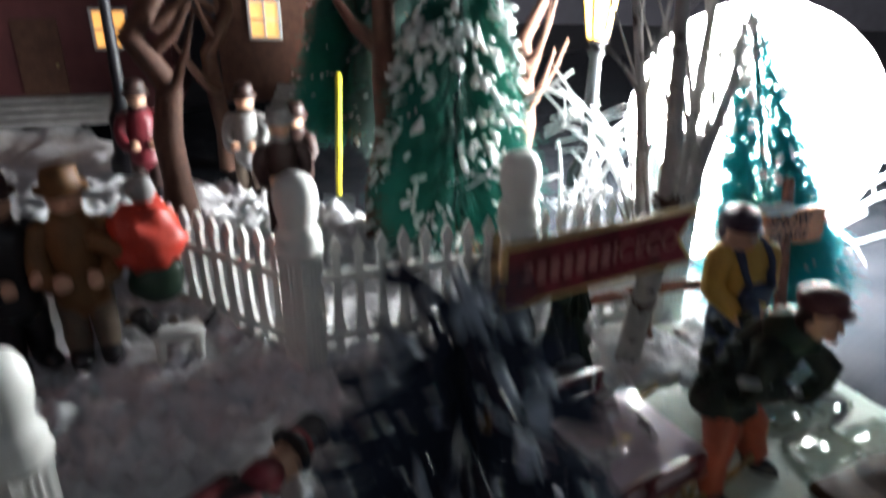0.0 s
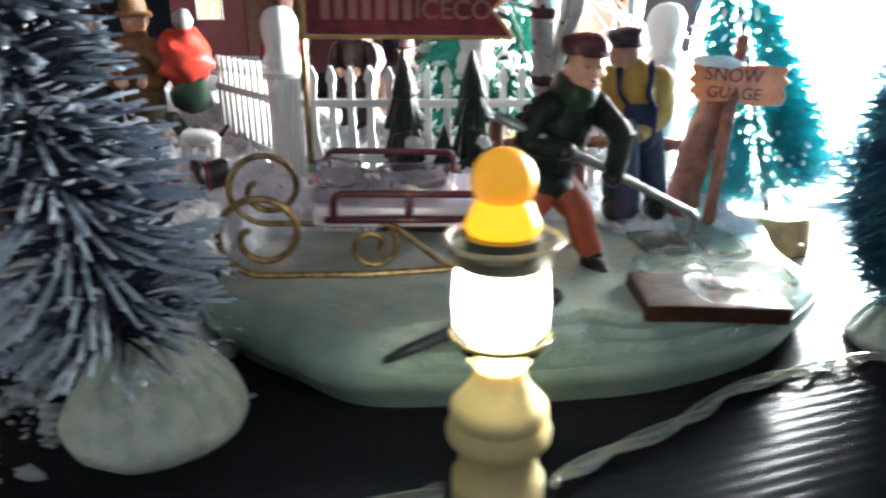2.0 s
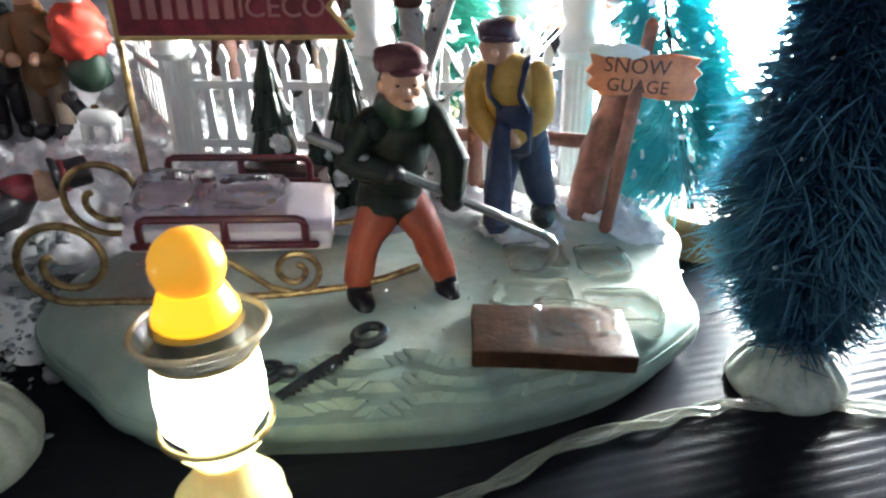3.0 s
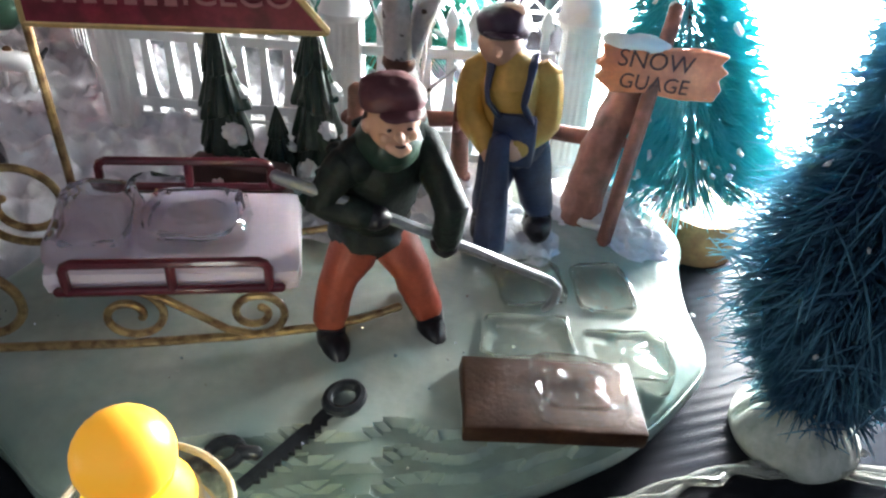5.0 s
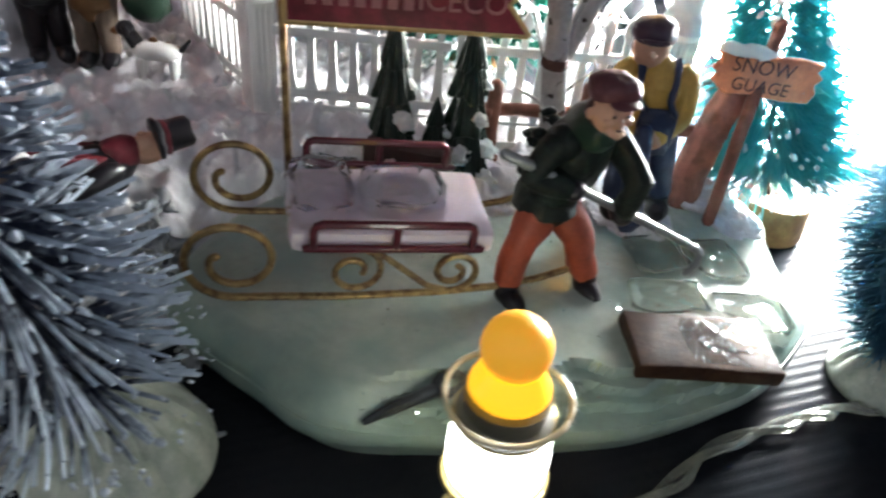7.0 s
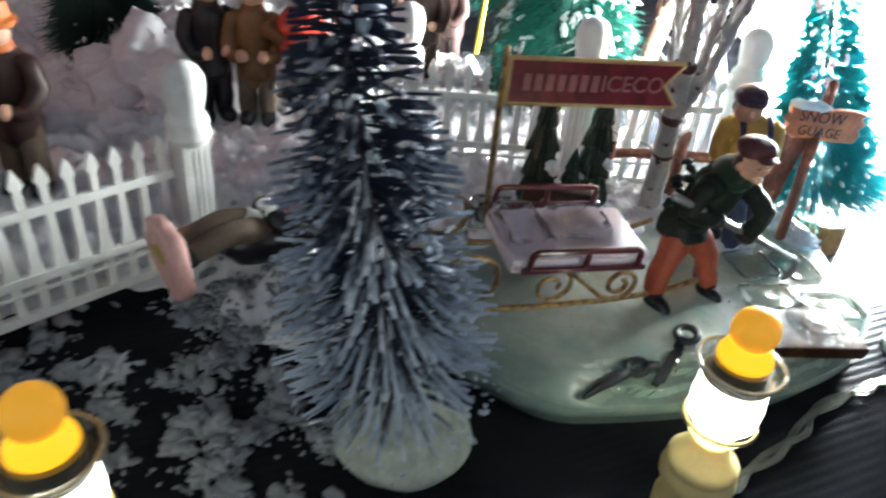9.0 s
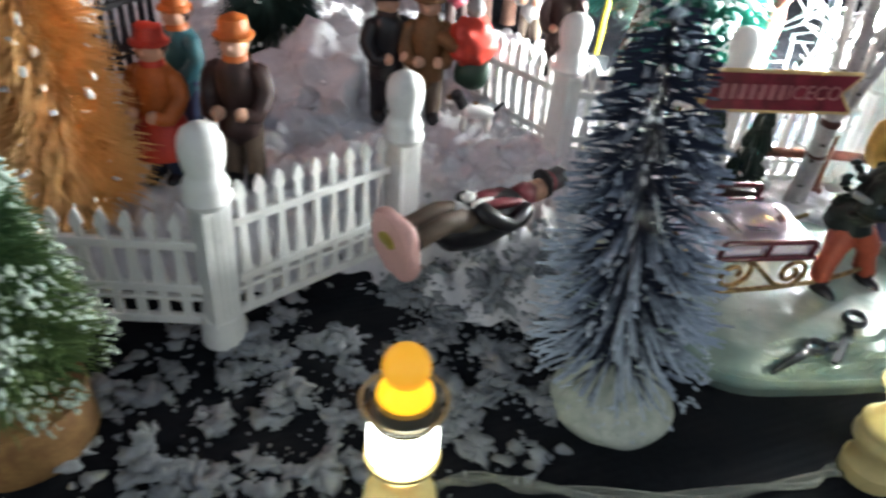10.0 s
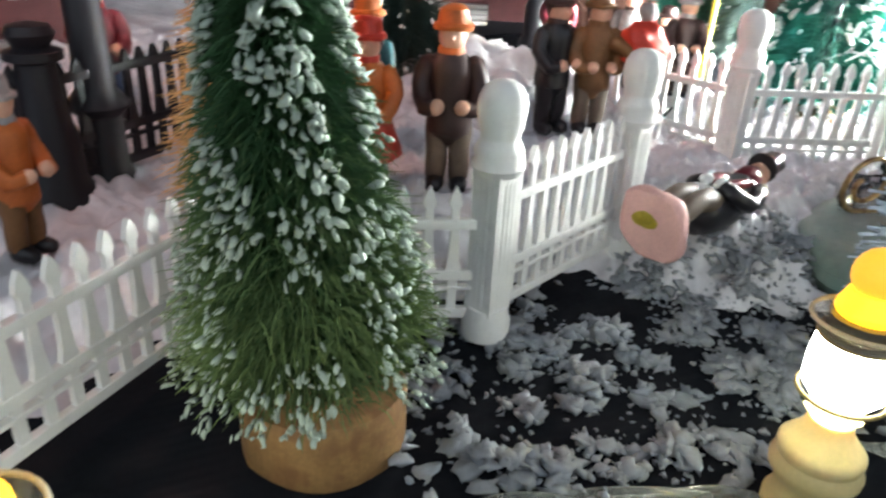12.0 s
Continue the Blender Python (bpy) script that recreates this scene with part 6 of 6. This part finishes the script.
def cable(pts, label, n=2):
    """A clear twin cable lying on the mat."""
    t = thing("lamp_cable", pose(0, 0, 0), label, "cable")
    P = [Vector((x, y, 0.0016)) for x, y in pts]
    fine = []
    for i in range(len(P) - 1):
        p0, p1, p2, p3 = P[max(i - 1, 0)], P[i], P[i + 1], P[min(i + 2, len(P) - 1)]
        for k in range(8):
            q = k / 8
            fine.append(0.5 * ((2 * p1) + (p2 - p0) * q + (2 * p0 - 5 * p1 + 4 * p2 - p3) * q * q + (3 * p1 - p0 - 3 * p2 + p3) * q ** 3))
    fine.append(P[-1])
    for s in range(n):
        bm = bmesh.new()
        tube(bm, [p + Vector((0.0016 * math.sin(i * 0.45 + s * 3.14), 0.0016 * math.cos(i * 0.45 + s * 3.14), 0.0007 * math.sin(i * 0.45 + s * 3.14))) for i, p in enumerate(fine)], 0.0011, 8)
        part("strand", bm, M_CABLE, t)
    return t


cable([(0.1735, 0.1960), (0.1800, 0.2090), (0.1920, 0.2290), (0.2000, 0.2480), (0.2130, 0.2640), (0.2230, 0.2755), (0.2330, 0.2840), (0.2560, 0.2955), (0.2850, 0.3020), (0.33, 0.31)], "clear twin lamp cable running over the mat")
cable([(-0.052, 0.006), (-0.0420, 0.0380), (-0.0315, 0.0536), (-0.0199, 0.0689), (-0.0025, 0.0798), (0.0276, 0.0950), (0.0400, 0.0985)], "clear lamp cable between two toy lamps")
cable([(0.0500, 0.1090), (0.0520, 0.1200), (0.0624, 0.1280), (0.0805, 0.1336), (0.1120, 0.1480), (0.1449, 0.1719), (0.1550, 0.1830)], "clear lamp cable between two toy lamps")

# ---------------- houses and far light ----------------


def village_house(x, y, z, turn, w, d, h, label, paint):
    """A small ceramic house with lit windows, snowy roof, door and steps; its front faces -y."""
    t = thing("village_house", pose(x, y, z, 0, 0, turn), label, "miniature house")
    bm = bmesh.new()
    prism(bm, [(-w / 2, 0), (w / 2, 0), (w / 2, h), (0, h + w * 0.42), (-w / 2, h)], 0, d)
    part("wall", bm, paint, t, smooth=False)
    for s in (-1, 1):
        bm = bmesh.new()
        a = Vector((0, -0.006, h + w * 0.42 + 0.003))
        e = Vector((s * (w / 2 + 0.008), -0.006, h - 0.004))
        vs = [bm.verts.new(p) for p in (a, e, e + Vector((0, d + 0.012, 0)), a + Vector((0, d + 0.012, 0)))]
        f = bm.faces.new(vs)
        r = bmesh.ops.extrude_face_region(bm, geom=[f])
        bmesh.ops.translate(bm, verts=[v for v in r["geom"] if isinstance(v, bmesh.types.BMVert)], vec=(0, 0, 0.005))
        bmesh.ops.subdivide_edges(bm, edges=bm.edges, cuts=3, use_grid_fill=True)
        for v in bm.verts:
            v.co += 0.0012 * noise.noise_vector(v.co * 70)
        part("roof", bm, M_SNOW, t, "snow-covered roof slope")
    for k, (wx, wz) in enumerate(((-w * 0.28, h * 0.55), (w * 0.28, h * 0.55), (0.0, h * 1.02))):
        ww, wh = w * 0.060, h * 0.11
        bm = bmesh.new()
        box(bm, wx - ww, wx + ww, -0.0008, 0.0006, wz - wh, wz + wh)
        win = part("window", bm, M_WINDOW, t, "warm lit window", smooth=False)
        bm = bmesh.new()
        for x0, x1, z0, z1 in ((wx - ww - 0.002, wx - ww, wz - wh - 0.002, wz + wh + 0.002), (wx + ww, wx + ww + 0.002, wz - wh - 0.002, wz + wh + 0.002), (wx - ww, wx + ww, wz + wh, wz + wh + 0.002), (wx - ww, wx + ww, wz - wh - 0.002, wz - wh), (wx - 0.0008, wx + 0.0008, wz - wh, wz + wh), (wx - ww, wx + ww, wz - 0.0008, wz + 0.0008)):
            box(bm, x0, x1, -0.0022, 0.0002, z0, z1)
        part("frame", bm, M_WHITE, win, smooth=False)
    bm = bmesh.new()
    box(bm, -w * 0.085, w * 0.085, -0.0018, 0.0006, 0.014, h * 0.62, None, 0.0006)
    door = part("door", bm, M_TRUNK, t, "dark panelled door")
    bm = bmesh.new()
    ell(bm, (w * 0.06, -0.0026, h * 0.33), 0.0012)
    part("knob", bm, M_BRASS, door)
    for k in range(4):
        bm = bmesh.new()
        box(bm, -w * 0.24, w * 0.24, -0.008 * (4 - k), -0.0006, 0.0035 * k, 0.0035 * (k + 1), None, 0.0006)
        part("step", bm, M_GREYP, t, "grey stone step")
    return t


village_house(-0.232, 0.580, 0.028, 18, 0.17, 0.12, 0.105, "small red house with lit windows, steps and snowy roof", M_BRICKRED)
village_house(-0.390, 0.235, 0.026, 68, 0.16, 0.12, 0.085, "small maroon house with lit windows behind the black fence", M_BRICKRED)
village_house(-0.045, 0.640, 0.028, 0, 0.17, 0.12, 0.110, "small dark house with lit windows at the back", M_TRUNK)

globe = thing("globe_light", pose(0.2050, 0.462, 0.0), "large glowing white globe light behind the trees", "globe light")
bm = bmesh.new()
lathe(bm, [(0, 0), (0.030, 0), (0.032, 0.004), (0.026, 0.010), (0, 0.010)], 32)
part("foot", bm, M_WHITE, globe)
bm = bmesh.new()
ell(bm, (0, 0, 0.066), (0.059, 0.059, 0.059), sub=4)
part("globe", bm, M_GLOBE, globe, "glowing white globe")

bm = bmesh.new()
box(bm, -1.6, 1.8, 1.40, 1.46, -0.03, 1.6)
tagged(part("wall_north", bm, M_WALL, smooth=False), "dark room wall far behind the display", "wall", kind="structure")
bm = bmesh.new()
box(bm, -1.66, -1.60, -2.0, 1.46, -0.03, 1.6)
tagged(part("wall_west", bm, M_WALL, smooth=False), "dark room wall beside the display", "wall", kind="structure")
# added out of view to block ambient light from above; south and east stay open
bm = bmesh.new()
box(bm, -1.66, 1.8, -0.45, 1.46, 1.6, 1.66)
tagged(part("ceiling", bm, M_WALL, smooth=False), "unseen dark ceiling added to keep ambient light off the display", "ceiling", kind="structure")


def snow_drift(x, y, rx, ry, h, label):
    """A heap of crumpled cotton snow."""
    bm = bmesh.new()
    ell(bm, (0, 0, 0), (rx, ry, h), rough=0.3, sub=5)
    for v in bm.verts:
        v.co += 0.005 * noise.fractal(v.co * 70, 0.7, 2.0, 5) * v.co.normalized()
    ob = part("snow_drift", bm, M_SNOW)
    ob.matrix_world = pose(x, y, snow_z(x, y) - 0.002)
    return tagged(ob, label, "snow", kind="structure")


snow_drift(-0.100, 0.300, 0.044, 0.034, 0.028, "heap of crumpled cotton snow behind the villagers")
